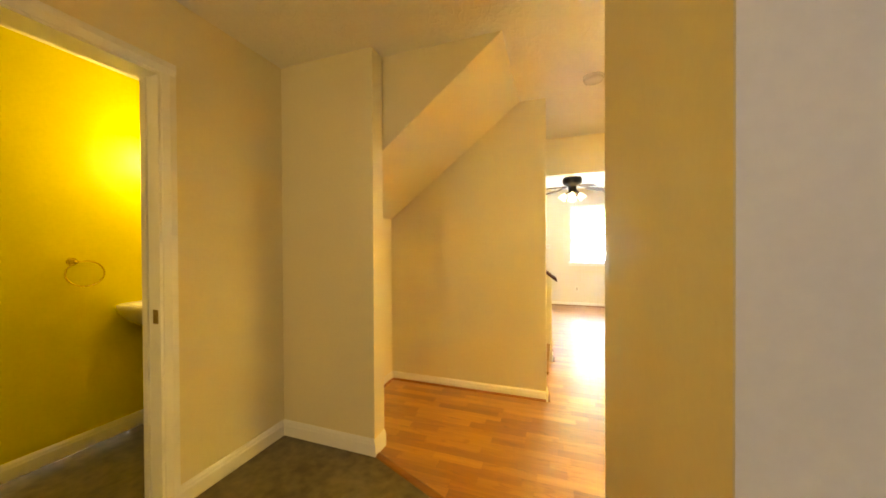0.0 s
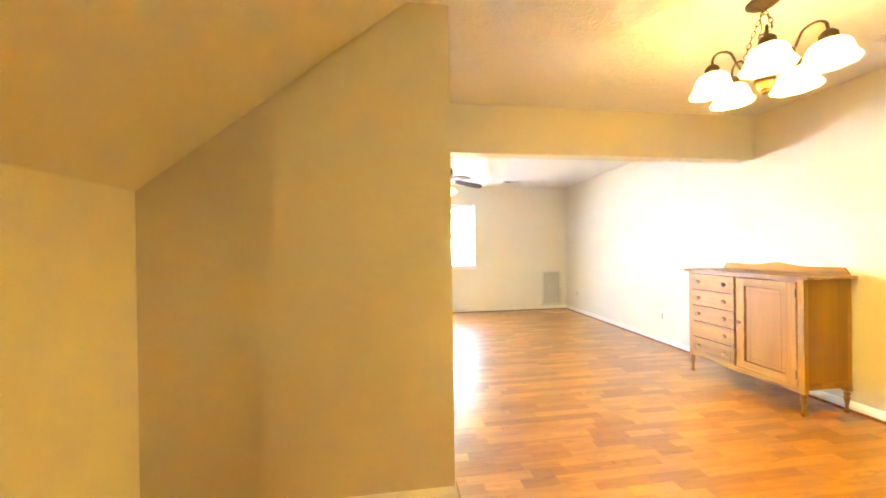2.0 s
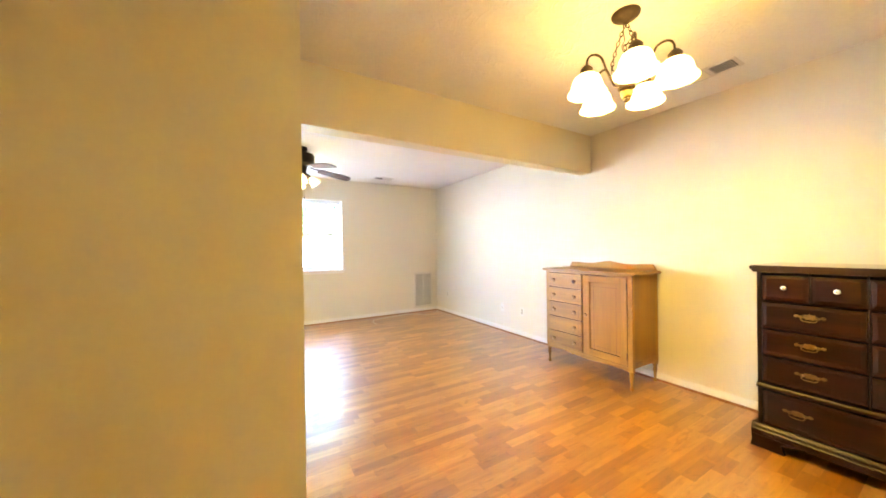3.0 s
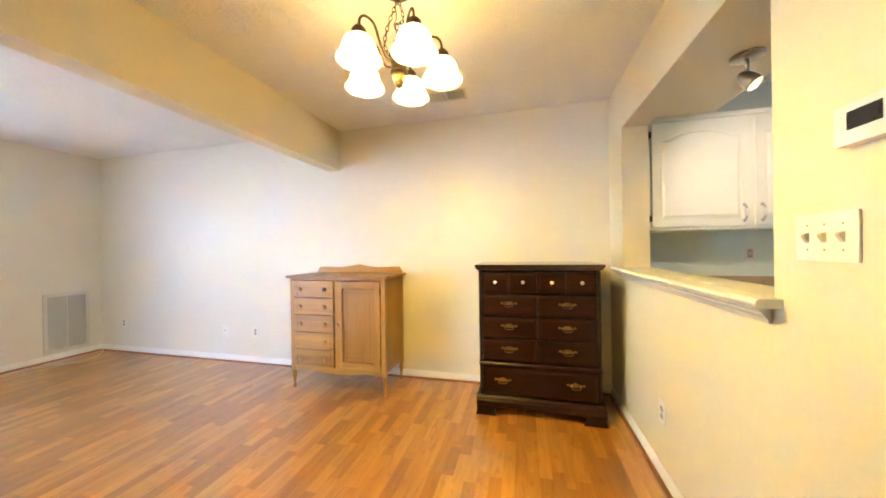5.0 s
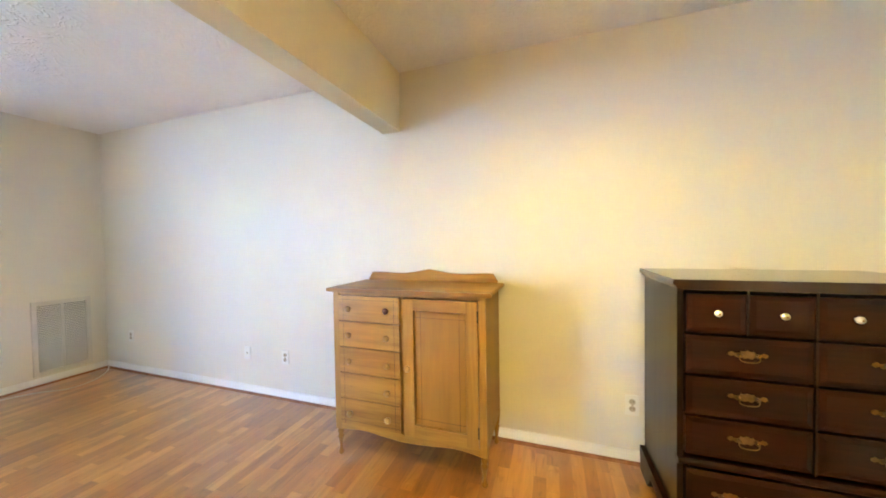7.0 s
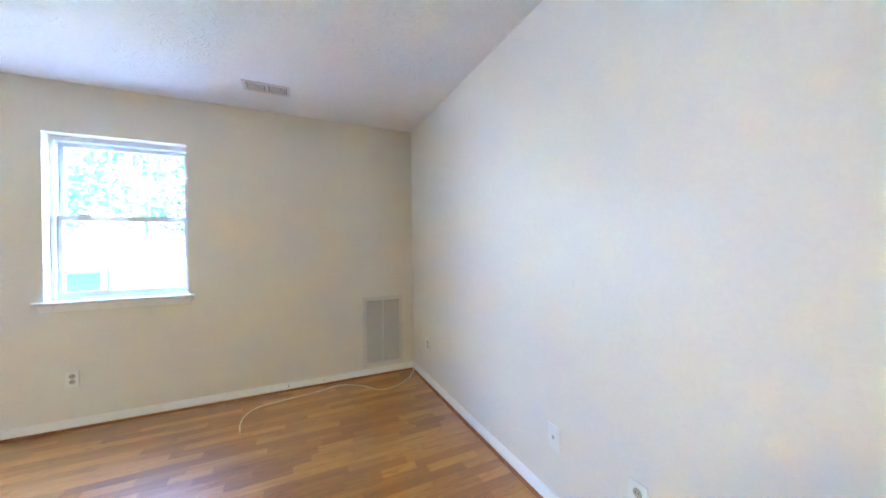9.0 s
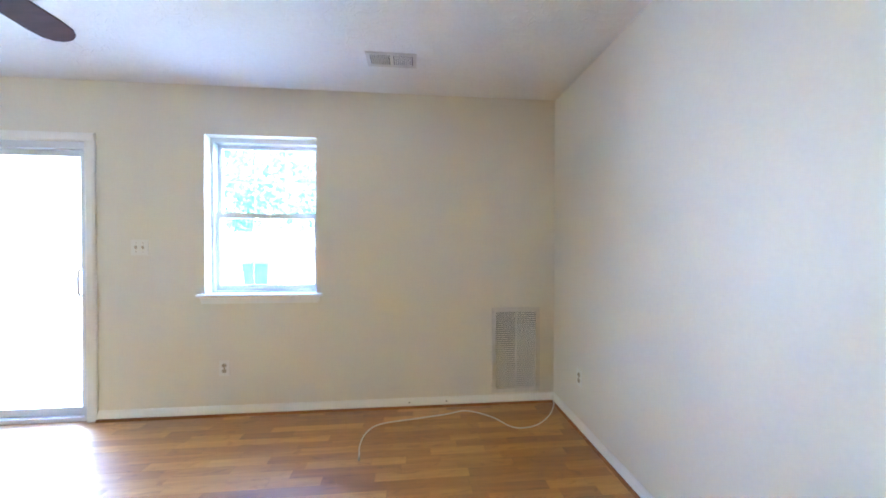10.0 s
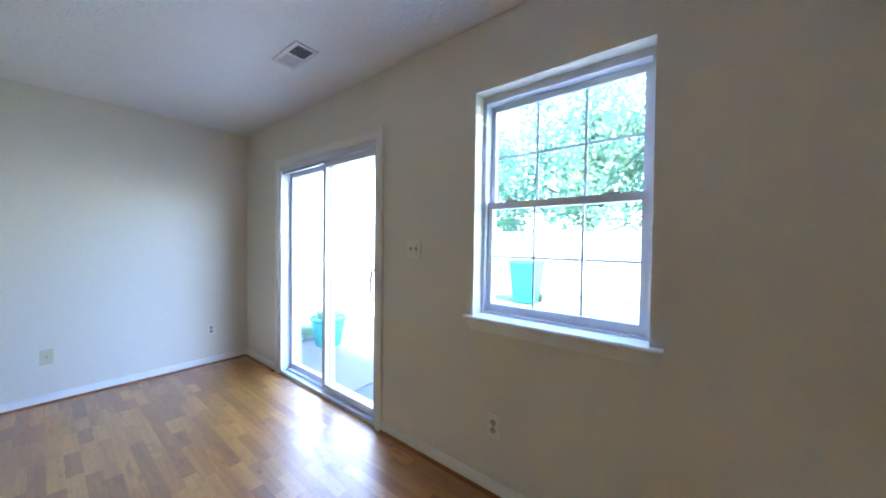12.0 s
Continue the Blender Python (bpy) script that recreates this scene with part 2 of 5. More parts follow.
M_KNOBWOOD = wood("knob_wood", (0.32, 0.17, 0.035), (0.52, 0.30, 0.075), "x", 0.3, 30)
M_KNOBDARK = mat("dark_knob_wood", (0.07, 0.025, 0.012), 0.3)
M_MAHOG = wood("dark_mahogany", (0.006, 0.002, 0.0012), (0.036, 0.0078, 0.0028), "y", 0.34, 12, coat=0.0, spec=0.28)
M_MAHOG_TOP = wood("polished_mahogany_top", (0.006, 0.002, 0.0012), (0.030, 0.007, 0.003), "y", 0.32, 12, coat=1.0, spec=0.5)
M_MAHOG_V = wood("dark_mahogany_upright", (0.005, 0.0018, 0.0012), (0.016, 0.005, 0.003), "z", 0.30, 12, coat=0.0, spec=0.5)
M_BRASS = mat("aged_brass", (0.36, 0.26, 0.12), 0.42, 1.0, vary=0.2, scale=40)
M_BRASSLIGHT = mat("polished_brass", (0.72, 0.56, 0.28), 0.25, 1.0, vary=0.08, scale=40)
M_CERAMIC = mat("white_ceramic", (0.85, 0.84, 0.80), 0.15, vary=0.01)
M_BRONZE = mat("bronze_metal", (0.075, 0.052, 0.035), 0.6, 0.5, vary=0.15, scale=30)
M_BLACK = mat("black_metal", (0.015, 0.015, 0.017), 0.35, 0.6)
M_BLADE = wood("fan_blade_wood", (0.035, 0.013, 0.011), (0.085, 0.034, 0.032), "x", 0.6, 18, spec=0.2)
M_SHADE = glow("lit_frosted_glass", (1.0, 0.74, 0.22), 0.095)
M_FANSHADE = glow("lit_tulip_glass", (1.0, 0.80, 0.36), 0.03)
M_PLATE = mat("ivory_plastic", (0.81, 0.80, 0.74), 0.36, vary=0.01)
M_PLATE_OLD = mat("yellowed_plastic", (0.64, 0.61, 0.44), 0.4, vary=0.03)
M_SLOT = mat("tan_plastic", (0.47, 0.41, 0.30), 0.4)
M_GREY = mat("grey_shadow_gap", (0.02, 0.02, 0.02), 0.8)
M_VENT = mat("painted_steel", (0.70, 0.67, 0.62), 0.4, vary=0.04, scale=20)
# white vinyl, its backlit blue-grey shade put into the colour
M_VINYLFRAME = mat("backlit_vinyl_frame", (0.70, 0.73, 0.78), 0.35, vary=0.02, scale=6)
M_ALU = mat("grey_aluminium_track", (0.42, 0.45, 0.50), 0.4, 0.5)
M_GLASS = glass("window_glass")
M_CAB = mat("cabinet_paint", (0.82, 0.84, 0.71), 0.35, vary=0.02, scale=4)
M_NICKEL = mat("brushed_nickel", (0.50, 0.48, 0.45), 0.42, 1.0, vary=0.06, scale=80)
M_APPL = mat("white_enamel", (0.80, 0.80, 0.80), 0.2, vary=0.01)
M_COUNTER = mat("tan_laminate_counter", (0.45, 0.36, 0.25), 0.35, vary=0.15, scale=60, fine=300)
M_DARKGLASS = mat("dark_glass", (0.02, 0.02, 0.025), 0.1)
# near-black colour stands in for the shade inside vents and outlet slots
M_CABLE = mat("white_cable_sheath", (0.78, 0.77, 0.74), 0.4)
M_POT = mat("teal_plastic", (0.012, 0.23, 0.22), 0.4, vary=0.08, scale=6)
M_BIN = mat("green_bin_plastic", (0.008, 0.16, 0.17), 0.45, vary=0.08, scale=6)
# patio concrete with shade over the slab put into its dark colour
M_CONC = mat("shade_darkened_concrete", (0.11, 0.12, 0.125), 0.85, vary=0.15, scale=4, bump=0.3, bump_scale=80)
# white siding and pale fence tinted blue to cool the daylight they bounce indoors
M_SIDING = mat("blue_tinted_vinyl_siding", (0.68, 0.74, 0.81), 0.5, vary=0.03, scale=3)
M_FENCE = mat("blue_tinted_fence_board", (0.62, 0.67, 0.73), 0.8, vary=0.15, scale=7)
M_MAT = mat("grey_doormat", (0.15, 0.15, 0.15), 0.95, vary=0.25, scale=40, bump=0.5, bump_scale=150)
M_GRASS = mat("lawn_grass", (0.07, 0.12, 0.035), 0.9, vary=0.35, scale=6, fine=120)
M_BARK = mat("tree_bark", (0.10, 0.075, 0.055), 0.9, vary=0.3, scale=12, bump=0.5, bump_scale=40)
M_LEAF = mat("tree_leaf", (0.08, 0.17, 0.11), 0.6, vary=0.45, scale=1.5, fine=9)
# leaves let light through
lt = M_LEAF.node_tree
tl, mx = lt.nodes.new("ShaderNodeBsdfTranslucent"), lt.nodes.new("ShaderNodeMixShader")
tl.inputs["Color"].default_value, mx.inputs["Fac"].default_value = (0.30, 0.52, 0.38, 1), 0.55
lt.links.new(lt.nodes["Principled BSDF"].outputs[0], mx.inputs[1])
lt.links.new(tl.outputs[0], mx.inputs[2])
lt.links.new(mx.outputs[0], lt.nodes["Material Output"].inputs["Surface"])
M_SOIL = mat("dark_soil", (0.04, 0.03, 0.02), 0.95, vary=0.3, scale=30)


# ---- building helpers ----
def link(name, bm, material, parent=None, label="", smooth=False, bevel=0.0, segs=2):
    """Makes a mesh object out of a bmesh, under parent if given."""
    if bevel:
        edges = [e for e in bm.edges if len(e.link_faces) == 2 and e.calc_face_angle(0) > 0.5]
        bmesh.ops.bevel(bm, geom=edges, offset=bevel, segments=segs, affect="EDGES", clamp_overlap=True)
    bmesh.ops.recalc_face_normals(bm, faces=bm.faces)
    me = bpy.data.meshes.new(name)
    bm.to_mesh(me)
    bm.free()
    me.materials.append(material)
    if smooth:
        for p in me.polygons:
            p.use_smooth = True
    ob = new(name, me)
    if parent is not None:
        ob.parent = parent
    if label:
        ob["label"] = label
    return ob


def part(name, bm, material, parent, label="", **k):
    return link(name, bm, material, parent, label, **k)


def thing(name, label, category, at=(0, 0, 0), group="", kind=""):
    ob = new(name)
    ob.empty_display_size = 0.1
    ob.location = at
    return tagged(ob, label, category, group, kind)


def box(x0, x1, y0, y1, z0, z1, bm=None):
    bm = bm or bmesh.new()
    vs = [bm.verts.new((x, y, z)) for x in (x0, x1) for y in (y0, y1) for z in (z0, z1)]
    for f in ((0, 1, 3, 2), (4, 6, 7, 5), (0, 4, 5, 1), (2, 3, 7, 6), (0, 2, 6, 4), (1, 5, 7, 3)):
        bm.faces.new([vs[i] for i in f])
    return bm


def prism(outline, axis, a, b, bm=None):
    """Extrudes a closed outline (u, v) along an axis from a to b. Axis x: (y, z); y: (x, z); z: (x, y)."""
    bm = bm or bmesh.new()

    def at(u, v, w):
        return {"x": (w, u, v), "y": (u, w, v), "z": (u, v, w)}[axis]

    lo = [bm.verts.new(at(u, v, a)) for u, v in outline]
    hi = [bm.verts.new(at(u, v, b)) for u, v in outline]
    bm.faces.new(lo)
    bm.faces.new(hi[::-1])
    k = len(lo)
    for i in range(k):
        bm.faces.new((lo[i], lo[(i + 1) % k], hi[(i + 1) % k], hi[i]))
    return bm


def lathe(profile, segs=24, bm=None, centre=(0, 0), closed=False):
    """Turns a profile of (radius, z) about the z axis."""
    bm = bm or bmesh.new()
    rings = []
    for r, z in profile:
        if r < 1e-5:
            rings.append([bm.verts.new((centre[0], centre[1], z))])
        else:
            rings.append([bm.verts.new((centre[0] + r * math.cos(2 * math.pi * i / segs), centre[1] + r * math.sin(2 * math.pi * i / segs), z)) for i in range(segs)])
    for a, b in zip(rings, rings[1:]):
        for i in range(segs):
            j = (i + 1) % segs
            if len(a) == 1 and len(b) > 1:
                bm.faces.new((a[0], b[i], b[j]))
            elif len(b) == 1 and len(a) > 1:
                bm.faces.new((a[i], b[0], a[j]))
            elif len(a) > 1:
                bm.faces.new((a[i], b[i], b[j], a[j]))
    return bm


def tube(points, r, segs=10, bm=None):
    """A round bar along a line of points; r may be one radius or one for each point."""
    bm = bm or bmesh.new()
    pts = [Vector(p) for p in points]
    rs = r if isinstance(r, (list, tuple)) else [r] * len(pts)
    rings, side = [], None
    for i, p in enumerate(pts):
        d = (pts[min(i + 1, len(pts) - 1)] - pts[max(i - 1, 0)]).normalized()
        if side is None:
            side = d.orthogonal().normalized()
        side = (side - d * side.dot(d)).normalized()
        up = d.cross(side)
        rings.append([bm.verts.new(p + rs[i] * (side * math.cos(2 * math.pi * k / segs) + up * math.sin(2 * math.pi * k / segs))) for k in range(segs)])
    for a, b in zip(rings, rings[1:]):
        for k in range(segs):
            bm.faces.new((a[k], a[(k + 1) % segs], b[(k + 1) % segs], b[k]))
    bm.faces.new(rings[0][::-1])
    bm.faces.new(rings[-1])
    return bm


def spline(points, n=8):
    """A smooth line through points."""
    p = [Vector(q) for q in points]
    p = [2 * p[0] - p[1]] + p + [2 * p[-1] - p[-2]]
    out = []
    for i in range(1, len(p) - 2):
        for k in range(n):
            t = k / n
            out.append(0.5 * ((2 * p[i]) + (p[i + 1] - p[i - 1]) * t + (2 * p[i - 1] - 5 * p[i] + 4 * p[i + 1] - p[i + 2]) * t * t + (3 * p[i] - p[i - 1] - 3 * p[i + 1] + p[i + 2]) * t ** 3))
    return out + [p[-2]]


def moved(bm, m):
    bmesh.ops.transform(bm, matrix=m, verts=bm.verts)
    return bm


# ---- setting ----
H = 2.44            # ceiling
KN, KS = -5.956, -6.127   # the two faces of the kitchen wall
BEAM_S, BEAM_N, BEAM_Z = -3.464, -3.332, 2.035


def wall(name, bm, material, label):
    return tagged(link(name, bm, material), label, "wall", kind="structure")


def wall_with_holes(axis, a, b, u0, u1, z1, holes):
    """A wall slab along x or y between a and b of the other axis, with holes (u, u, z, z) right through it."""
    bm = bmesh.new()
    us = sorted({u0, u1, *[h[0] for h in holes], *[h[1] for h in holes]})
    zs = sorted({0.0, z1, *[h[2] for h in holes], *[h[3] for h in holes]})

    def solid(i, j):
        if not (0 <= i < len(us) - 1 and 0 <= j < len(zs) - 1):
            return False
        u, z = (us[i] + us[i + 1]) / 2, (zs[j] + zs[j + 1]) / 2
        return not any(h[0] < u < h[1] and h[2] < z < h[3] for h in holes)

    def at(u, w, z):
        return (u, w, z) if axis == "x" else (w, u, z)

    def quad(*ps):
        bm.faces.new([bm.verts.new(p) for p in ps])

    for i in range(len(us) - 1):
        for j in range(len(zs) - 1):
            if not solid(i, j):
                continue
            l, r, d, t = us[i], us[i + 1], zs[j], zs[j + 1]
            for w in (a, b):
                quad(at(l, w, d), at(r, w, d), at(r, w, t), at(l, w, t))
            if not solid(i - 1, j):
                quad(at(l, a, d), at(l, b, d), at(l, b, t), at(l, a, t))
            if not solid(i + 1, j):
                quad(at(r, a, d), at(r, b, d), at(r, b, t), at(r, a, t))
            if not solid(i, j - 1):
                quad(at(l, a, d), at(r, a, d), at(r, b, d), at(l, b, d))
            if not solid(i, j + 1):
                quad(at(l, a, t), at(r, a, t), at(r, b, t), at(l, b, t))
    bmesh.ops.remove_doubles(bm, verts=bm.verts, dist=1e-5)
    return bm


WIN = (-2.672, -1.873, 0.885, 2.082)
DOOR = (-4.905, -3.46, 0.0, 2.0)
wall("wall_east", box(0, 0.12, KS, 0.2, 0, H), M_WALL_COOL, "long cream-white painted wall behind the chests")
wall("wall_east_kitchen", box(0, 0.12, -9.1, KS, 0, H), M_MINT, "pale mint kitchen wall above the counter")
wall("wall_north", wall_with_holes("x", 0.0, 0.2, -5.80, 0.0, H, [WIN, DOOR]), M_WALL_COOL, "cream-white wall with a window and patio door")
wall("wall_west", box(-5.80, -5.68, -5.25, 0.0, 0, H), M_WALL_COOL, "plain white living room side wall")
wall("wall_stair", box(-5.68, -3.04, -4.51, -4.40, 0, H), M_WALL_LAMPLIT, "cream wall between stair and under-stair nook")
wall("wall_nook", box(-4.55, -4.435, -5.435, -4.51, 0, H), M_WALL_LAMPLIT, "narrow cream end wall of the under-stair nook")
wall("wall_hall_north", box(-4.80, -3.995, -5.55, -5.435, 0, H), M_WALL_LAMPLIT, "cream hall wall ending at the under-stair nook")
wall("wall_hall_west", wall_with_holes("y", -4.80, -4.69, -9.0, -5.55, H, [(-7.03, -6.245, 0.0, 2.06)]), M_WALL_LAMPLIT, "cream hall wall with the bathroom doorway")
wall("wall_bath_west", box(-5.88, -5.76, -8.0, -5.25, 0, H), M_BATH, "yellow painted bathroom wall with a towel ring")
wall("wall_bath_north", box(-5.76, -4.80, -5.35, -5.25, 0, H), M_BATH, "yellow painted bathroom end wall")
wall("wall_bath_south", box(-5.76, -4.80, -8.0, -7.9, 0, H), M_BATH, "yellow painted bathroom end wall")
wall("wall_bath_lining", wall_with_holes("y", -4.806, -4.802, -7.9, -5.35, H, [(-7.03, -6.245, 0.0, 2.06)]), M_BATH, "yellow painted inner face of the bathroom wall")
PASS = (-1.782, -0.357, 1.045, 2.079)
wall("wall_kitchen", wall_with_holes("x", KS, KN, -2.805, 0.0, H, [PASS]), M_WALL_LAMPLIT, "cream wall with a pass-through opening to the kitchen")
wall("wall_hall_east", wall_with_holes("y", -2.805, -2.645, -9.0, KS, H, [(-7.75, -6.82, 0.0, 2.03)]), M_WALL_LAMPLIT, "cream hall wall beside the kitchen doorway")
wall("wall_south", box(-5.88, 0.0, -9.1, -9.0, 0, H), M_WALL_LAMPLIT, "plain cream wall closing hall and kitchen")
beam = wall("beam", box(-5.68, 0, BEAM_S, BEAM_N, BEAM_Z, H), M_WALL_LAMPLIT, "dropped cream-painted beam between dining and living")
wall("kitchen_soffit", box(-2.645, 0, -6.53, KS, 2.13, H), M_WALL_LAMPLIT, "dropped plaster soffit over the pass-through")
tagged(link("ceiling", box(-5.88, 0.12, -9.1, 0.2, H, H + 0.12), M_CEIL), "white knockdown-textured plaster ceiling", "ceiling", kind="structure")
# sloped underside of the upper stair flight
wall("stair_soffit", prism([(-4.435, 1.511), (-3.245, H), (-4.435, H)], "y", -5.435, -4.51), M_WALL_LAMPLIT, "sloping plaster underside of the stair")
tagged(link("floor_hall", box(-5.88, 0.0, -9.1, -5.3, -0.1, -0.004), M_VINYL), "dark slate-look vinyl hall floor", "floor", kind="structure")
tagged(link("floor_base", box(-5.80, 0.12, -5.3, 0.2, -0.1, -0.012), M_VINYL), "plain sub-floor under the laminate", "floor", kind="structure")


# skirting: a moulded white board with a small wood quarter-round at its foot
def skirting(p, q, inward, shoe=True):
    h = 0.074 if shoe else 0.1
    p, q, n = Vector((*p, 0)), Vector((*q, 0)), Vector((*inward, 0))
    d = (q - p).normalized()
    ln = (q - p).length
    m = Matrix((n, d, Vector((0, 0, 1)))).transposed().to_4x4()
    m.translation = p
    prof = [(0, 0), (0.014, 0), (0.014, h - 0.034), (0.011, h - 0.025), (0.010, h - 0.015), (0.006, h - 0.006), (0.003, h), (0, h)]
    ob = tagged(link("baseboard", moved(prism(prof, "y", 0, ln), m), M_TRIM), "white-painted moulded baseboard", "baseboard", kind="structure")
    if shoe:
        prof = [(0.0142, 0), (0.030, 0), (0.029, 0.006), (0.025, 0.012), (0.019, 0.0155), (0.0142, 0.0165)]
        part("shoe_moulding", moved(prism(prof, "y", 0, ln), m), M_SHOE, ob, "orange-brown wood quarter-round")
    return ob


skirting((0, KN + 0.014), (0, -0.014), (-1, 0))
skirting((-3.395, 0), (0, 0), (0, -1))
skirting((-5.68, 0), (-4.97, 0), (0, -1))
skirting((-5.68, -3.40), (-5.68, -0.014), (1, 0))
skirting((-2.805, KN), (-0.014, KN), (0, 1))
skirting((-4.435, -4.51), (-3.04, -4.51), (0, -1))
skirting((-3.04, -4.524), (-3.04, -4.40), (1, 0))
skirting((-4.435, -5.435), (-4.435, -4.524), (1, 0))
skirting((-4.69, -5.55), (-3.995, -5.55), (0, -1), False)
skirting((-3.995, -5.564), (-3.995, -5.435), (1, 0), False)
skirting((-4.69, -6.187), (-4.69, -5.564), (1, 0), False)
skirting((-2.805, -6.82), (-2.805, KN + 0.014), (-1, 0), False)
skirting((-5.76, -7.9), (-5.76, -5.35), (1, 0), False)

# reducer strip where laminate meets vinyl, corner to corner
A, B = Vector((-3.995, -5.53, 0)), Vector((-2.805, -6.03, 0))
d = (B - A).normalized()
m = Matrix((Vector((d.y, -d.x, 0)), d, Vector((0, 0, 1)))).transposed().to_4x4()
m.translation = A
tagged(link("threshold", moved(prism([(-0.022, 0), (0.022, -0.004), (0.018, 0.004), (0.006, 0.009), (-0.006, 0.009), (-0.018, 0.004)], "y", 0, (B - A).length), m), M_SHOE),
       "brown wood threshold strip between laminate and vinyl", "threshold", kind="structure")


# cased opening from hall to kitchen
door3 = thing("door_3", "white-painted cased opening to the kitchen", "doorway", (-2.725, -6.82, 0), kind="structure")
for y in (-6.8225, -7.7475):
    part("jamb", box(-0.0815, 0.0815, y + 6.82 - 0.0025, y + 6.82 + 0.0025, 0, 2.03), M_TRIM_FLAT, door3, bevel=0.001)
part("jamb", box(-0.0815, 0.0815, -0.925, -0.005, 2.025, 2.0295), M_TRIM_FLAT, door3)

# bathroom doorway: casing, jamb and strike plate
def casing_leg(name, parent, outline, axis, a, b):
    return part(name, prism(outline, axis, a, b), M_TRIM, parent)


door1 = thing("door_1", "white-painted open bathroom doorway casing", "doorway", (-4.69, -6.265, 0), kind="structure")
for y0, y1 in ((-6.245, -6.187), (-7.09, -7.03)):
    s = 1 if y1 > -6.5 else -1
    prof = [(y0, 0.0), (y1, 0.0), (y1, 0.014), ((y0 + y1) / 2, 0.018), (y0, 0.010)] if s > 0 else [(y0, 0.0), (y1, 0.0), (y1, 0.010), ((y0 + y1) / 2, 0.018), (y0, 0.014)]
    bm = prism([(-4.69 + w, y) for y, w in prof], "z", 0, 2.06)
    ob = part("casing", bm, M_TRIM, door1)
    ob.matrix_parent_inverse = door1.matrix_basis.inverted()
head = part("casing", prism([(-4.69, 2.06), (-4.680, 2.06), (-4.672, 2.09), (-4.676, 2.12), (-4.69, 2.12)], "y", -7.09, -6.187), M_TRIM, door1)
for y0, y1 in ((-6.257, -6.243), (-7.032, -7.018)):
    part("jamb", box(-4.815, -4.685, y0, y1, 0, 2.06), M_TRIM, door1, bevel=0.002)
part("jamb", box(-4.815, -4.685, -7.018, -6.257, 2.048, 2.062), M_TRIM, door1, bevel=0.002)
part("door_stop", box(-4.80, -4.765, -6.266, -6.257, 0, 2.048), M_TRIM, door1, bevel=0.003)
part("strike_plate", box(-4.735, -4.700, -6.2595, -6.2565, 0.90, 0.965), M_BRASS, door1, "tarnished brass strike plate", bevel=0.001)
for ob in door1.children:
    ob.matrix_parent_inverse = Matrix.Translation(-Vector(door1.location))


def settle(ob):
    """Lets parts that were built in world places keep them under a thing that stands elsewhere."""
    for c in ob.children:
        c.matrix_parent_inverse = Matrix.Translation(-Vector(ob.location))


# ---- window ----
window = thing("window_1", "white double-hung window with six-over-six grilles", "window", (WIN[0], 0.0, WIN[2]), kind="structure")
wx0, wx1, wz0, wz1 = WIN
for x0, x1 in ((wx0, wx0 + 0.02), (wx1 - 0.02, wx1)):
    part("window_frame", box(x0, x1, 0.08, 0.198, wz0, wz1), M_VINYLFRAME, window, bevel=0.004)
part("window_frame", box(wx0 + 0.02, wx1 - 0.02, 0.08, 0.198, wz1 - 0.035, wz1), M_VINYLFRAME, window, bevel=0.004)
part("window_frame", box(wx0 + 0.02, wx1 - 0.02, 0.08, 0.198, wz0, wz0 + 0.03), M_VINYLFRAME, window, bevel=0.004)
ix0, ix1, zm = wx0 + 0.022, wx1 - 0.022, 1.495


def sash(y0, y1, z0, z1, bottom, top):
    s = part("sash", box(ix0, ix0 + 0.026, y0, y1, z0, z1), M_VINYLFRAME, window)
    bm = box(ix1 - 0.026, ix1, y0, y1, z0, z1)
    part("stile", bm, M_VINYLFRAME, s, bevel=0.003)
    part("rail", box(ix0 + 0.026, ix1 - 0.026, y0, y1, z0, z0 + bottom), M_VINYLFRAME, s, bevel=0.003)
    part("rail", box(ix0 + 0.026, ix1 - 0.026, y0, y1, z1 - top, z1), M_VINYLFRAME, s, bevel=0.003)
    g0, g1, h0, h1 = ix0 + 0.026, ix1 - 0.026, z0 + bottom, z1 - top
    ym = (y0 + y1) / 2
    pane = part("pane", box(g0, g1, ym - 0.002, ym + 0.002, h0, h1), M_GLASS, s)
    pane.visible_shadow = False
    for k in (1, 2):
        x = g0 + (g1 - g0) * k / 3
        part("grille_bar", box(x - 0.006, x + 0.006, ym + 0.003, ym + 0.009, h0, h1), M_VINYLFRAME, s)
    z = (h0 + h1) / 2
    part("grille_bar", box(g0, g1, ym + 0.0095, ym + 0.0145, z - 0.006, z + 0.006), M_VINYLFRAME, s)
    return s


sash(0.105, 0.13, wz0 + 0.032, zm + 0.018, 0.04, 0.036)
sash(0.135, 0.16, zm - 0.018, wz1 - 0.037, 0.036, 0.03)
for x in (ix0 + 0.14, ix1 - 0.14):
    latch = part("latch", box(x - 0.035, x + 0.035, 0.108, 0.128, zm + 0.0185, zm + 0.026), M_ALU, window, bevel=0.003)
    part("thumb_piece", box(x - 0.012, x + 0.012, 0.096, 0.116, zm + 0.0265, zm + 0.034), M_ALU, latch, bevel=0.003)
# stool with a rounded nose, and a moulded apron under it
part("window_sill", prism([(0.079, wz0 + 0.0005), (-0.0028, wz0 + 0.0005), (-0.0028, wz0 + 0.0197), (0.079, wz0 + 0.0197)], "x", wx0 + 0.001, wx1 - 0.001), M_TRIM, window)
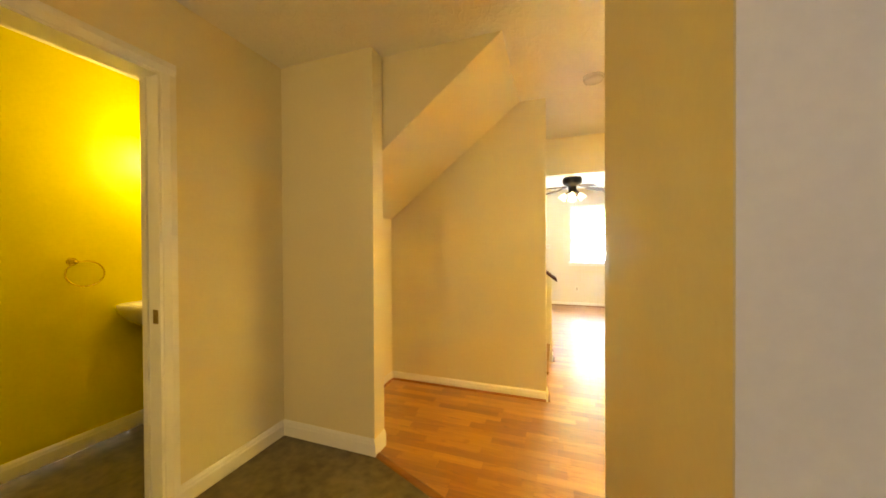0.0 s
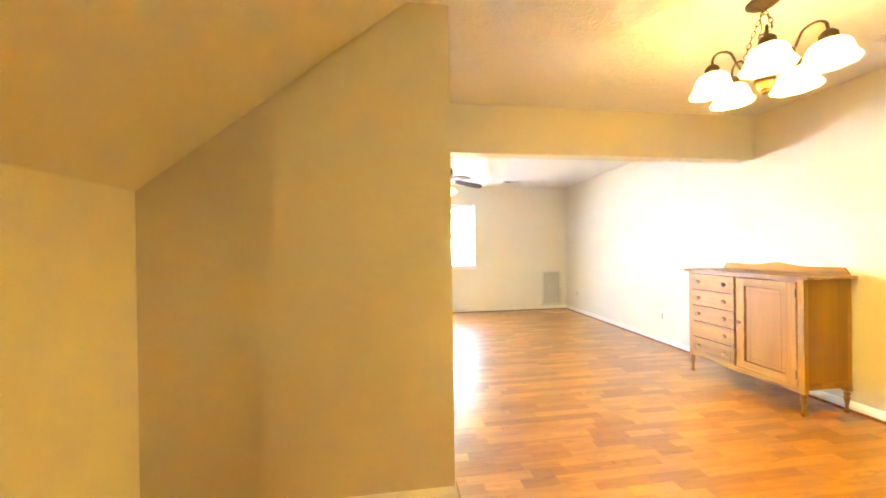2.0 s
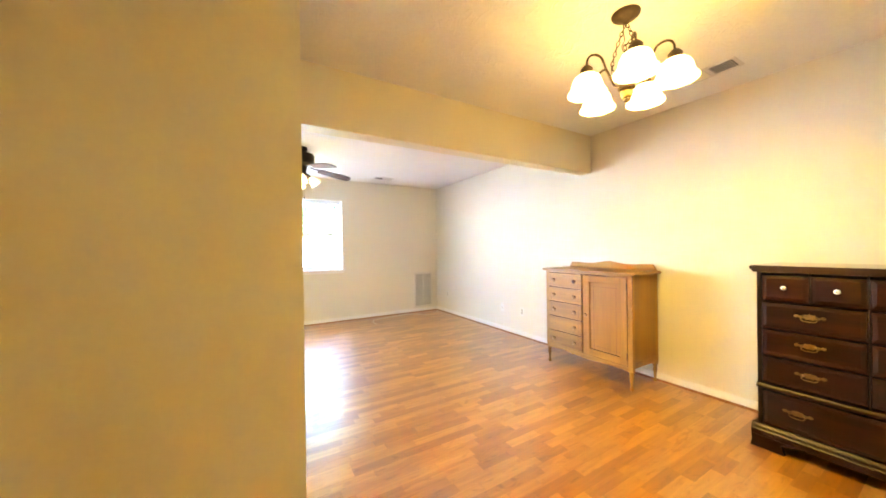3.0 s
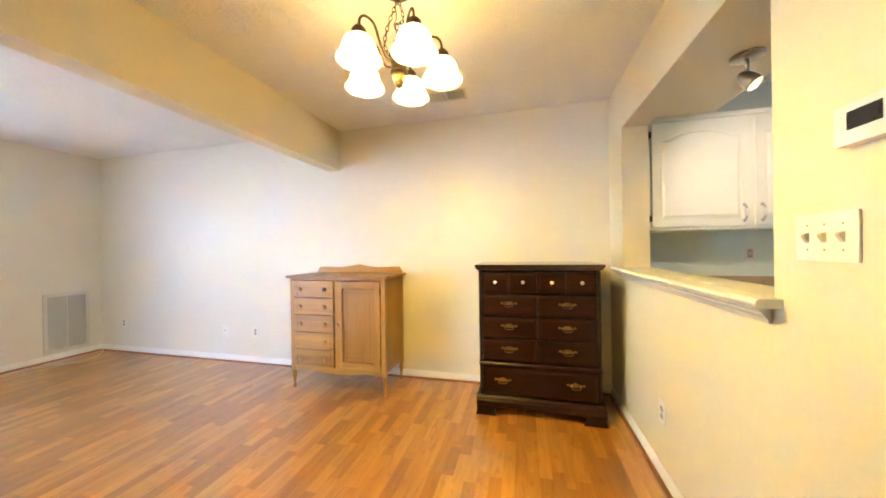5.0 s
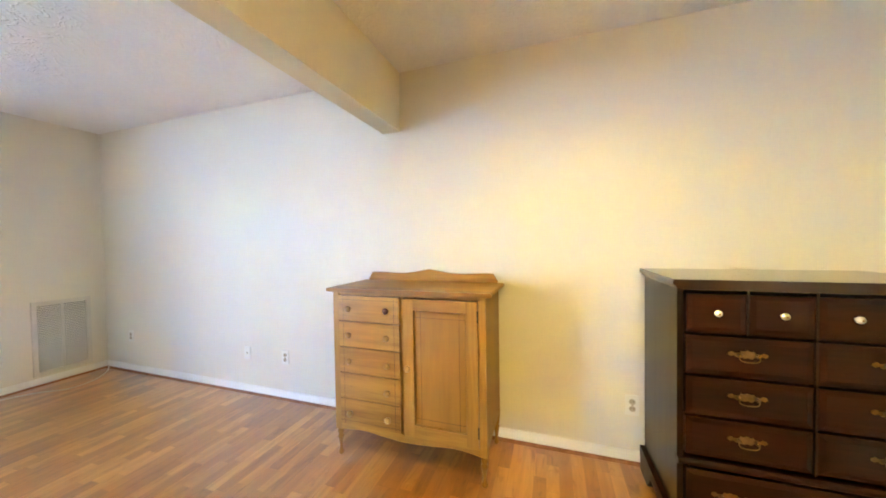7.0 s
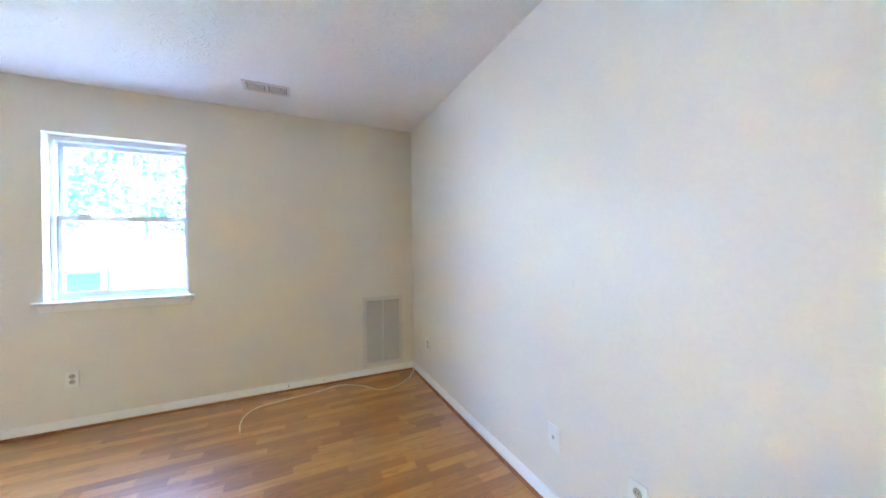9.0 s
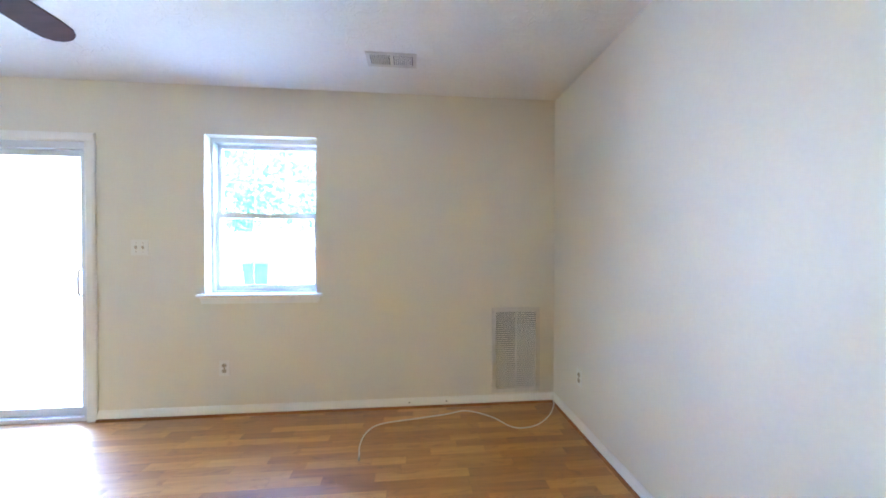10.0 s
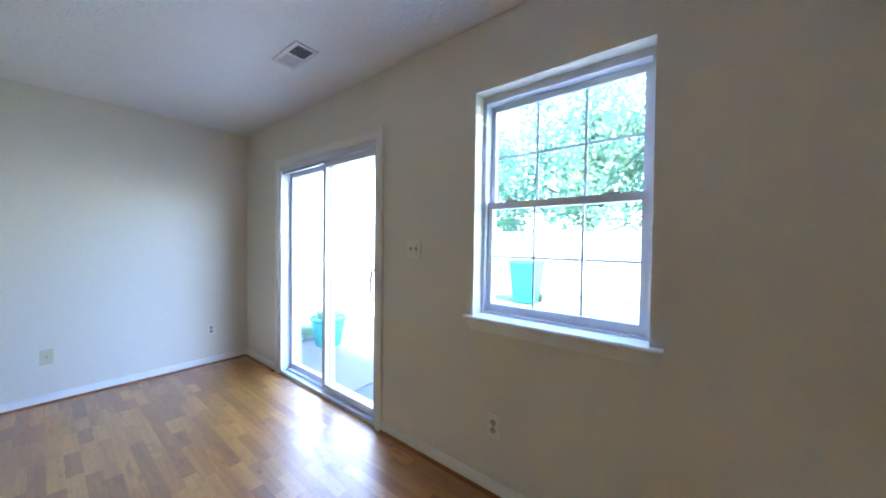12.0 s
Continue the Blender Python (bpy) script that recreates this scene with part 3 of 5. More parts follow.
part("window_sill", prism([(-0.003, wz0 - 0.002), (-0.03, wz0 - 0.002), (-0.037, wz0 + 0.004), (-0.037, wz0 + 0.014), (-0.031, wz0 + 0.0198), (-0.003, wz0 + 0.0198)], "x", wx0 - 0.045, wx1 + 0.045), M_TRIM, window)
part("apron", prism([(wx0 - 0.03, wz0 - 0.0025), (wx1 + 0.03, wz0 - 0.0025), (wx1 + 0.012, wz0 - 0.05), (wx0 - 0.012, wz0 - 0.05)], "y", -0.02, -0.001), M_TRIM, window, bevel=0.004)
settle(window)

# ---- sliding patio door ----
door = thing("door_2", "white sliding glass patio door with a closed panel", "door", (DOOR[0], 0.0, 0.0), kind="structure")
dx0, dx1, _, dz1 = DOOR
cw = 0.062
for x0, x1 in ((dx0 - cw, dx0), (dx1, dx1 + cw)):
    out = [(x0, 0.0), (x0, -0.016), (x0 + 0.012, -0.02), (x1 - 0.012, -0.017), (x1, -0.011), (x1, 0.0)]
    part("casing", prism(out, "z", 0, dz1), M_TRIM, door)
part("casing", prism([(0.0, dz1), (-0.011, dz1), (-0.017, dz1 + 0.012), (-0.02, dz1 + cw - 0.012), (-0.016, dz1 + cw), (0.0, dz1 + cw)], "x", dx0 - cw, dx1 + cw), M_TRIM, door)
for x0, x1 in ((dx0, dx0 + 0.03), (dx1 - 0.03, dx1)):
    part("door_frame", box(x0, x1, 0.0, 0.199, 0.0, dz1), M_VINYLFRAME, door, bevel=0.003)
part("door_frame", box(dx0 + 0.03, dx1 - 0.03, 0.0, 0.199, dz1 - 0.05, dz1), M_VINYLFRAME, door, bevel=0.003)
part("track", prism([(0.0, 0.0), (0.0, 0.03), (0.03, 0.03), (0.03, 0.018), (0.06, 0.018), (0.06, 0.032), (0.068, 0.032), (0.068, 0.018), (0.199, 0.018), (0.199, 0.0)], "x", dx0 + 0.03, dx1 - 0.03), M_VINYLFRAME, door)
part("track", box(dx0 + 0.036, dx1 - 0.7, 0.012, 0.028, dz1 - 0.075, dz1 - 0.0505), M_ALU, door, "grey aluminium screen track")


def door_panel(x0, x1, y0, y1, handle):
    z0, z1, w = 0.034, dz1 - 0.052, 0.042
    p = part("door_panel", box(x0, x0 + w, y0, y1, z0, z1), M_VINYLFRAME, door)
    part("stile", box(x1 - w, x1, y0, y1, z0, z1), M_VINYLFRAME, p, bevel=0.004)
    part("rail", box(x0 + w, x1 - w, y0, y1, z0, z0 + 0.055), M_VINYLFRAME, p, bevel=0.004)
    part("rail", box(x0 + w, x1 - w, y0, y1, z1 - 0.045, z1), M_VINYLFRAME, p, bevel=0.004)
    ym = (y0 + y1) / 2
    g = part("pane", box(x0 + w, x1 - w, ym - 0.003, ym + 0.003, z0 + 0.055, z1 - 0.045), M_GLASS, p)
    g.visible_shadow = False
    if handle:
        x = x1 - w / 2
        part("handle", tube(spline([(x, y0, 0.90), (x, y0 - 0.035, 0.905), (x, y0 - 0.045, 0.95), (x, y0 - 0.045, 1.04), (x, y0 - 0.035, 1.085), (x, y0, 1.09)], 5), 0.009), M_TRIM, p, "white D-shaped pull handle", smooth=True)
        part("lock_plate", box(x - 0.018, x + 0.018, y0 - 0.004, y0 - 0.0005, 0.88, 1.11), M_VINYLFRAME, p, bevel=0.002)


xm = (dx0 + dx1) / 2
door_panel(dx0 + 0.032, xm + 0.02, 0.09, 0.13, False)
door_panel(xm - 0.02, dx1 - 0.032, 0.035, 0.075, True)
settle(door)

# ---- outdoors ----
tagged(link("ground", box(-60, 60, 0.202, 120, -0.5, -0.16), M_GRASS), "green lawn reaching away behind the fence", "ground", kind="structure")
tagged(link("pavement", box(-6.28, 0.5, 0.201, 3.4, -0.3, -0.10), M_CONC, bevel=0.01), "grey concrete patio slab outside the door", "patio", kind="structure")
house = thing("storage_shed", "white lap-sided shed wall beside the patio", "shed", (-6.3, 0.22, -0.1))
part("wall", box(-1.2, 0.0, 0.0, 3.2, 0.0, 2.9), M_SIDING, house)
for k in range(19):
    z = 0.03 + 0.15 * k
    part("siding_board", prism([(0.002, z), (0.017, z), (0.003, z + 0.148)], "y", 0.0, 3.2), M_SIDING, house)
part("corner_board", box(0.0, 0.022, 3.12, 3.205, 0.0, 2.9), M_SIDING, house)
part("roof", prism([(-1.4, 2.9), (0.2, 2.9), (0.2, 2.98), (-0.6, 3.4), (-1.4, 2.98)], "y", -0.005, 3.4), M_BARK, house)

# plant pot
pot = thing("plant_pot", "round teal plastic planter standing on the patio", "plant pot", (-5.62, 0.98, -0.1))
part("body", lathe([(0, 0), (0.15, 0), (0.155, 0.01), (0.205, 0.33), (0.205, 0.345), (0.225, 0.35), (0.228, 0.40), (0.215, 0.405), (0.205, 0.36), (0.2, 0.345), (0, 0.345)], 32), M_POT, pot, smooth=True)
part("soil", lathe([(0, 0.35), (0.1, 0.356), (0.198, 0.347)], 20), M_SOIL, pot)
bm = bmesh.new()
rng = random.Random(3)
for k in range(60):
    a, r, h = rng.uniform(0, 6.28), rng.uniform(0, 0.12), rng.uniform(0.08, 0.18)
    x, y, ln = r * math.cos(a), r * math.sin(a), rng.uniform(0.02, 0.05)
    vs = [bm.verts.new(p) for p in ((x, y, 0.35), (x + ln, y + ln * 0.3, 0.35 + h * 0.6), (x * 1.6, y * 1.6, 0.35 + h), (x - ln, y - ln * 0.3, 0.35 + h * 0.6))]
    bm.faces.new(vs)
part("foliage", bm, M_LEAF, pot)
pot.scale = (1.06, 1.06, 0.95)

# weeds growing along the foot of the shed wall
weeds = thing("weed_clump", "low dark green weeds along the shed wall", "weeds", (-6.1, 0.75, -0.1))
bm = bmesh.new()
rng = random.Random(8)
for k in range(140):
    x, y, h, ln = rng.uniform(-0.13, 0.12), rng.uniform(-0.4, 0.45), rng.uniform(0.06, 0.24), rng.uniform(0.012, 0.03)
    dx, dy = rng.uniform(-0.07, 0.07), rng.uniform(-0.07, 0.07)
    vs = [bm.verts.new(p) for p in ((x, y, 0), (x + ln + dx * 0.5, y + ln * 0.4 + dy * 0.5, h * 0.6), (x + dx, y + dy, h), (x - ln + dx * 0.5, y - ln * 0.4 + dy * 0.5, h * 0.6))]
    bm.faces.new(vs)
part("foliage", bm, M_LEAF, weeds)

mat_ob = tagged(link("doormat", box(-4.95, -4.2, 0.32, 0.78, -0.0995, -0.085), M_MAT, bevel=0.006), "worn grey ribbed doormat on the patio", "doormat")

# wheeled bin at the fence
bin_ = thing("wheelie_bin", "green plastic wheeled bin standing on the lawn", "bin", (-5.0, 6.0, -0.16))
bm = bmesh.new()
lo = [bm.verts.new((x, y, 0.03)) for x, y in ((-0.24, -0.24), (0.24, -0.24), (0.24, 0.24), (-0.24, 0.24))]
hi = [bm.verts.new((x, y, 0.95)) for x, y in ((-0.31, -0.34), (0.31, -0.34), (0.31, 0.34), (-0.31, 0.34))]
bm.faces.new(lo[::-1])
bm.faces.new(hi)
for i in range(4):
    bm.faces.new((lo[i], lo[(i + 1) % 4], hi[(i + 1) % 4], hi[i]))
part("body", bm, M_BIN, bin_, bevel=0.03)
part("lid", prism([(-0.37, 0.955), (0.37, 0.955), (0.37, 0.985), (0.2, 1.04), (-0.2, 1.05), (-0.37, 0.99)], "x", -0.335, 0.335), M_BIN, bin_, bevel=0.01)
for sx in (-0.27, 0.25):
    part("wheel", moved(lathe([(0, -0.02), (0.1, -0.02), (0.105, 0), (0.1, 0.02), (0, 0.02)], 18), pose(sx, 0.26, 0.105, 0, 90, 0)), M_BLACK, bin_)
part("handle", tube([(-0.25, 0.4, 0.98), (0.25, 0.4, 0.98)], 0.015), M_BIN, bin_, smooth=True)

# board fence
fence = thing("fence", "pale bluish privacy fence of vertical boards", "fence", (-14.0, 7.6, -0.16))
bm0 = None
for k in range(170):
    h = 1.75
    if bm0 is None:
        first = part("board", prism([(0, 0.02), (0.135, 0.02), (0.135, h), (0.12, h + 0.03), (0.015, h + 0.03), (0, h)], "y", 0.0, 0.02), M_FENCE, fence)
        bm0 = first.data
    else:
        ob = new("board", bm0)
        ob.parent = fence
        ob.location = (0.145 * k, 0.004 * ((k * 7) % 3), 0.01 * ((k * 5) % 4))
for z in (0.3, 0.95, 1.5):
    part("rail", box(0, 24.7, 0.03, 0.07, z, z + 0.09), M_FENCE, fence)
for k in range(11):
    part("post", box(2.4 * k, 2.4 * k + 0.1, 0.071, 0.17, -0.1, 1.85), M_FENCE, fence)


def tree(x, y, height, spread, seed, leaves):
    rng = random.Random(seed)
    t = thing("tree", "leafy green deciduous tree behind the fence", "tree", (x, y, -0.16), "trees behind the fence")
    bm = tube([(0, 0, 0), (0.05, 0.03, height * 0.25), (-0.04, 0.05, height * 0.55), (0.02, 0, height * 0.85)], [0.22, 0.18, 0.12, 0.03], 10)
    tips = []
    for k in range(14):
        a, z = k * 2.4, height * (0.2 + 0.045 * k)
        ln = spread * rng.uniform(0.6, 1.0) * (1 - 0.03 * k)
        e = Vector((ln * math.cos(a), ln * math.sin(a), z + ln * 0.45))
        tube([(0, 0, z), e * 0.5 + Vector((0, 0, z * 0.45)), e], [0.07, 0.045, 0.012], 6, bm)
        tips += [e, e * 0.7 + Vector((0, 0, z * 0.3)), e * 0.45 + Vector((0, 0, z * 0.55))]
    part("trunk", bm, M_BARK, t)
    verts, faces = [], []
    clumps = []
    for tip in tips:
        for _ in range(5):
            clumps.append((tip + Vector([rng.gauss(0, spread * 0.16) for _ in range(3)]), rng.uniform(0.18, 0.5)))
    for k in range(leaves):
        c, r = clumps[k % len(clumps)]
        p = c + Vector([rng.gauss(0, r) for _ in range(3)])
        s = rng.uniform(0.06, 0.13)
        q = Euler([rng.uniform(0, 6.28) for _ in range(3)]).to_matrix()
        i = len(verts)
        for u, v in ((-0.5, -0.9), (0.5, -0.4), (0.35, 0.7), (0, 1.2), (-0.45, 0.5)):
            verts.append(p + q @ Vector((u * s, v * s, 0.2 * s * abs(u))))
        faces.append(tuple(range(i, i + 5)))
    me = bpy.data.meshes.new("crown")
    me.from_pydata([tuple(v) for v in verts], [], faces)
    me.materials.append(M_LEAF)
    ob = new("crown", me)
    ob.parent = t


tree(-5.2, 12.5, 8.5, 3.6, 1, 15000)
tree(-0.8, 13.5, 9.0, 3.8, 2, 15000)
tree(-10.5, 13.0, 8.0, 3.6, 4, 12000)
tree(3.8, 14.0, 9.0, 3.8, 5, 12000)
tree(-16.0, 15.0, 9.0, 4.0, 6, 9000)

# ---- stair in the living room ----
stair = thing("stairs", "wooden stair flight beside the knee wall", "stairs", (-3.05, -3.97, 0))
for k in range(6):
    x1 = -0.26 * k
    part("riser", box(x1 - 0.02, x1, -0.42, 0.41, 0.19 * k + (0.002 if k else 0), 0.19 * (k + 1) - 0.026), M_TRIM, stair)
    part("tread", box(x1 - 0.27, x1 + 0.025, -0.42, 0.41, 0.19 * (k + 1) - 0.025, 0.19 * (k + 1)), M_OAK_H, stair, bevel=0.006)
part("landing", box(-2.6, -1.575, -0.42, 0.41, 1.305, 1.33), M_OAK_H, stair)
knee = tagged(link("knee_wall", prism([(-3.005, 0), (-3.005, 0.90), (-4.35, 1.93), (-5.68, 1.93), (-5.68, 0)], "y", -3.56, -3.44), M_WALL_LAMPLIT), "white sloping knee wall beside the stair", "knee wall", kind="structure")
cap = thing("stair_rail", "dark-stained wooden cap rail on the knee wall", "handrail", (-3.0, -3.5, 0.9))
part("cap", prism([(0.05, -0.035), (0.045, 0.0), (-1.35, 1.07), (-1.35, 1.035), (-0.005, 0.004)], "y", -0.09, 0.09), M_BLADE, cap, bevel=0.006)
skirting((-3.005, -3.565), (-3.005, -3.435), (1, 0))

# ---- floor boards, each three strips wide ----
def clip(poly, a, b, c):
    """The part of a polygon where a*x + b*y >= c."""
    out = []
    for i, p in enumerate(poly):
        q = poly[(i + 1) % len(poly)]
        dp, dq = a * p[0] + b * p[1] - c, a * q[0] + b * q[1] - c
        if dp >= 0:
            out.append(p)
        if (dp > 0 > dq) or (dp < 0 < dq):
            s = dp / (dp - dq)
            out.append((p[0] + s * (q[0] - p[0]), p[1] + s * (q[1] - p[1])))
    return out


def plank(parent, poly):
    bm = bmesh.new()
    g = 0.0006
    cx, cy = sum(p[0] for p in poly) / len(poly), sum(p[1] for p in poly) / len(poly)
    lo = [bm.verts.new((x, y, -0.011)) for x, y in poly]
    mid = [bm.verts.new((x, y, -0.0004)) for x, y in poly]
    top = [bm.verts.new((x + math.copysign(g, cx - x), y + math.copysign(g, cy - y), 0.0)) for x, y in poly]
    bm.faces.new(top)
    k = len(poly)
    for a, b in ((lo, mid), (mid, top)):
        for i in range(k):
            bm.faces.new((a[i], a[(i + 1) % k], b[(i + 1) % k], b[i]))
    part("plank", bm, M_FLOOR, parent)


floor = thing("floor", "orange-brown three-strip wood laminate floor", "floor", (0, 0, 0), kind="structure")
dgx, dgy = -(B.y - A.y), B.x - A.x
dgc = dgx * A.x + dgy * A.y
row, W3, L = 0, 0.195, 1.235
y = -6.045
while y < -0.001:
    y1 = min(y + W3, 0.0)
    x = -5.68 - (row * 0.43) % L
    while x < 0:
        a, b = max(x, -5.68), min(x + L, 0.0)
        if b - a > 0.02:
            poly = clip([(a, y), (b, y), (b, y1), (a, y1)], dgx, dgy, dgc)
            if len(poly) > 2:
                plank(floor, poly)
        x += L
    y, row = y + W3, row + 1


def rod(p, q, r, segs=10):
    return tube([p, q], r, segs)


def at_wall(place, facing):
    """A pose on a wall: local x along the wall, local y out of the wall, local z up."""
    n = Vector((*facing, 0))
    m = Matrix((Vector((n.y, -n.x, 0)), n, Vector((0, 0, 1)))).transposed().to_4x4()
    m.translation = place
    return m


# ---- honey-coloured chest with five drawers and a door ----
def maple_chest():
    t = thing("chest_of_drawers", "honey maple chest with five drawers and one door", "chest")
    D, y0, y1 = 0.415, -0.457, 0.457        # depth; local x goes from the front (-) to the wall (0)
    zb, zt = 0.19, 0.985
    # top with a rounded, overhanging edge
    prof = [(-0.484, zt), (0.484, zt), (0.492, zt + 0.006), (0.492, zt + 0.014), (0.484, zt + 0.022), (-0.484, zt + 0.022), (-0.492, zt + 0.014), (-0.492, zt + 0.006)]
    part("top", prism(prof, "x", -D - 0.02, 0.0), M_OAK_H, t, bevel=0.004)
    # shaped gallery at the back
    pts = [(-0.455, zt + 0.022)]
    for k in range(33):
        u = -0.455 + 0.91 * k / 32
        s = abs(u) / 0.455
        h = 0.052 + 0.016 * math.exp(-(u / 0.14) ** 2) + 0.006 * math.exp(-(u / 0.035) ** 2) + 0.004 * math.cos(s * 7.5) - 0.045 * max(0, (s - 0.95) / 0.05) ** 2
        pts.append((u, zt + 0.022 + h))
    pts.append((0.455, zt + 0.022))
    part("gallery", prism(pts, "x", -0.02, -0.002), M_OAK_H, t, bevel=0.002, segs=1)
    # corner posts running down into turned, tapered feet
    for px in (-D + 0.019, -0.021):
        for py in (y0 + 0.019, y1 - 0.019):
            p = part("leg", box(px - 0.019, px + 0.019, py - 0.019, py + 0.019, zb - 0.03, zt), M_OAK, t, bevel=0.003)
            foot = lathe([(0, 0), (0.013, 0), (0.016, 0.008), (0.016, 0.018), (0.010, 0.03), (0.009, 0.045), (0.011, 0.07), (0.015, 0.095), (0.019, 0.108), (0.019, 0.114), (0.012, 0.121), (0.018, 0.132), (0.018, 0.145), (0.013, 0.155), (0.0, 0.159)], 16, centre=(px, py))
            part("foot", foot, M_OAK, p, smooth=True)
    for py in (y0 + 0.004, y1 - 0.004):
        s = part("side_panel", box(-D + 0.038, -0.04, py - 0.003, py + 0.003, zb + 0.03, zt), M_OAK_P, t)
        part("side_rail", box(-D + 0.038, -0.04, py - 0.0035 if py < 0 else py - 0.012, py + 0.012 if py < 0 else py + 0.0035, zb, zb + 0.05), M_OAK_H, s)
    part("back_panel", box(-0.012, -0.006, y0 + 0.038, y1 - 0.038, zb, zt), M_OAK_P, t)
    part("bottom_panel", box(-D + 0.03, -0.014, y0 + 0.02, y1 - 0.02, zb + 0.012, zb + 0.022), M_OAK_P, t)
    # scalloped apron
    pts = [(y0 + 0.038, zb + 0.01)]
    for k in range(41):
        u = k / 40
        v = abs(u - 0.5) * 2
        z = zb - 0.018 - 0.03 * math.exp(-((u - 0.5) / 0.1) ** 2) + 0.012 * math.cos(v * 9) * (1 - v) - 0.012 * v ** 8
        pts.append((y0 + 0.038 + u * (y1 - y0 - 0.076), z))
    pts.append((y1 - 0.038, zb + 0.01))
    part("apron", prism(pts, "x", -D + 0.004, -D + 0.022), M_OAK_H, t)
    # local y = +0.475 is the drawer end
    split = 0.012
    part("divider", box(-D + 0.012, -0.05, split - 0.009, split + 0.009, zb + 0.0105, zt), M_OAK, t)
    part("top_rail", box(-D + 0.006, -0.05, y0 + 0.038, y1 - 0.038, 0.966, zt - 0.0005), M_OAK_H, t)
    zs = [0.202, 0.356, 0.508, 0.661, 0.813, 0.965]
    for k in range(5):
        a, b = zs[k] + 0.003, zs[k + 1] - 0.003
        dr = part("drawer", box(-D - 0.004, -0.06, split + 0.012, y1 - 0.041, a, b), M_OAK_H, t, bevel=0.003)
        if k:
            part("drawer_rail", box(-D + 0.03, -0.05, split + 0.0095, y1 - 0.0385, zs[k] - 0.0035, zs[k] + 0.0035), M_OAK_H, t)
        f = -D - 0.0046
        for yy in (split + 0.045, y1 - 0.07):
            part("inlay", box(f, f + 0.0005, yy - 0.001, yy + 0.001, a + 0.003, b - 0.003), M_INLAY, dr, "dark inlaid line")
        if k in (0, 4):
            zz = b - 0.022 if k == 4 else a + 0.022
            part("inlay", box(f - 0.0003, f, split + 0.016, y1 - 0.045, zz - 0.001, zz + 0.001), M_INLAY, dr, "dark inlaid line")
        for j, yy in enumerate((split + 0.085, y1 - 0.115)):
            if k == 1 and j == 1:
                part("screw_hole", moved(lathe([(0, 0), (0.003, 0), (0.003, 0.0012), (0, 0.0012)], 8), pose(-D - 0.0042, yy, (a + b) / 2, 0, -90, 0)), M_INLAY, dr)
                continue
            dark = k == 4 and j == 0
            bm = moved(lathe([(0, 0), (0.007, 0), (0.006, 0.008), (0.011, 0.014), (0.0175, 0.019), (0.0175, 0.025), (0.012, 0.031), (0, 0.0325)], 16), pose(-D - 0.004, yy, (a + b) / 2, 0, -90, 0))
            part("knob", bm, M_KNOBDARK if dark else M_KNOBWOOD, dr, "dark replacement knob" if dark else "turned wooden knob", smooth=True)
    # framed door with hinges at its outer edge
    a, b, l, r = 0.207, 0.96, y0 + 0.041, split - 0.012
    dr = part("door", box(-D + 0.004, -D + 0.012, l + 0.066, r - 0.066, a + 0.066, b - 0.066), M_OAK_P, t, "flat wood panel door")
    part("stile", box(-D - 0.008, -D + 0.014, l, l + 0.062, a, b), M_OAK, dr, bevel=0.003)
    part("stile", box(-D - 0.008, -D + 0.014, r - 0.062, r, a, b), M_OAK, dr, bevel=0.003)
    part("rail", box(-D - 0.008, -D + 0.014, l + 0.062, r - 0.062, a, a + 0.062), M_OAK_H, dr, bevel=0.003)
    part("rail", box(-D - 0.008, -D + 0.014, l + 0.062, r - 0.062, b - 0.062, b), M_OAK_H, dr, bevel=0.003)
    f = -D + 0.0034
    for yy in (l + 0.1, r - 0.1):
        part("inlay", box(f, f + 0.0005, yy - 0.001, yy + 0.001, a + 0.066, b - 0.066), M_INLAY, dr, "dark inlaid line")
    for zz in (a + 0.1, b - 0.1):
        part("inlay", box(f - 0.0003, f, l + 0.066, r - 0.066, zz - 0.001, zz + 0.001), M_INLAY, dr, "dark inlaid line")
    part("knob", moved(lathe([(0, 0), (0.007, 0), (0.006, 0.008), (0.011, 0.014), (0.0175, 0.019), (0.0175, 0.025), (0.012, 0.031), (0, 0.0325)], 16), pose(-D - 0.008, r - 0.03, 0.585, 0, -90, 0)), M_KNOBWOOD, dr, "turned wooden knob", smooth=True)
    for zz in (0.29, 0.885):
        part("hinge", box(-D - 0.011, -D - 0.0085, l - 0.004, l + 0.003, zz - 0.03, zz + 0.03), M_BRONZE, dr, "dark metal butt hinge", bevel=0.001)
    return t


chest = maple_chest()
chest.matrix_basis = pose(-0.035, -3.682, 0)


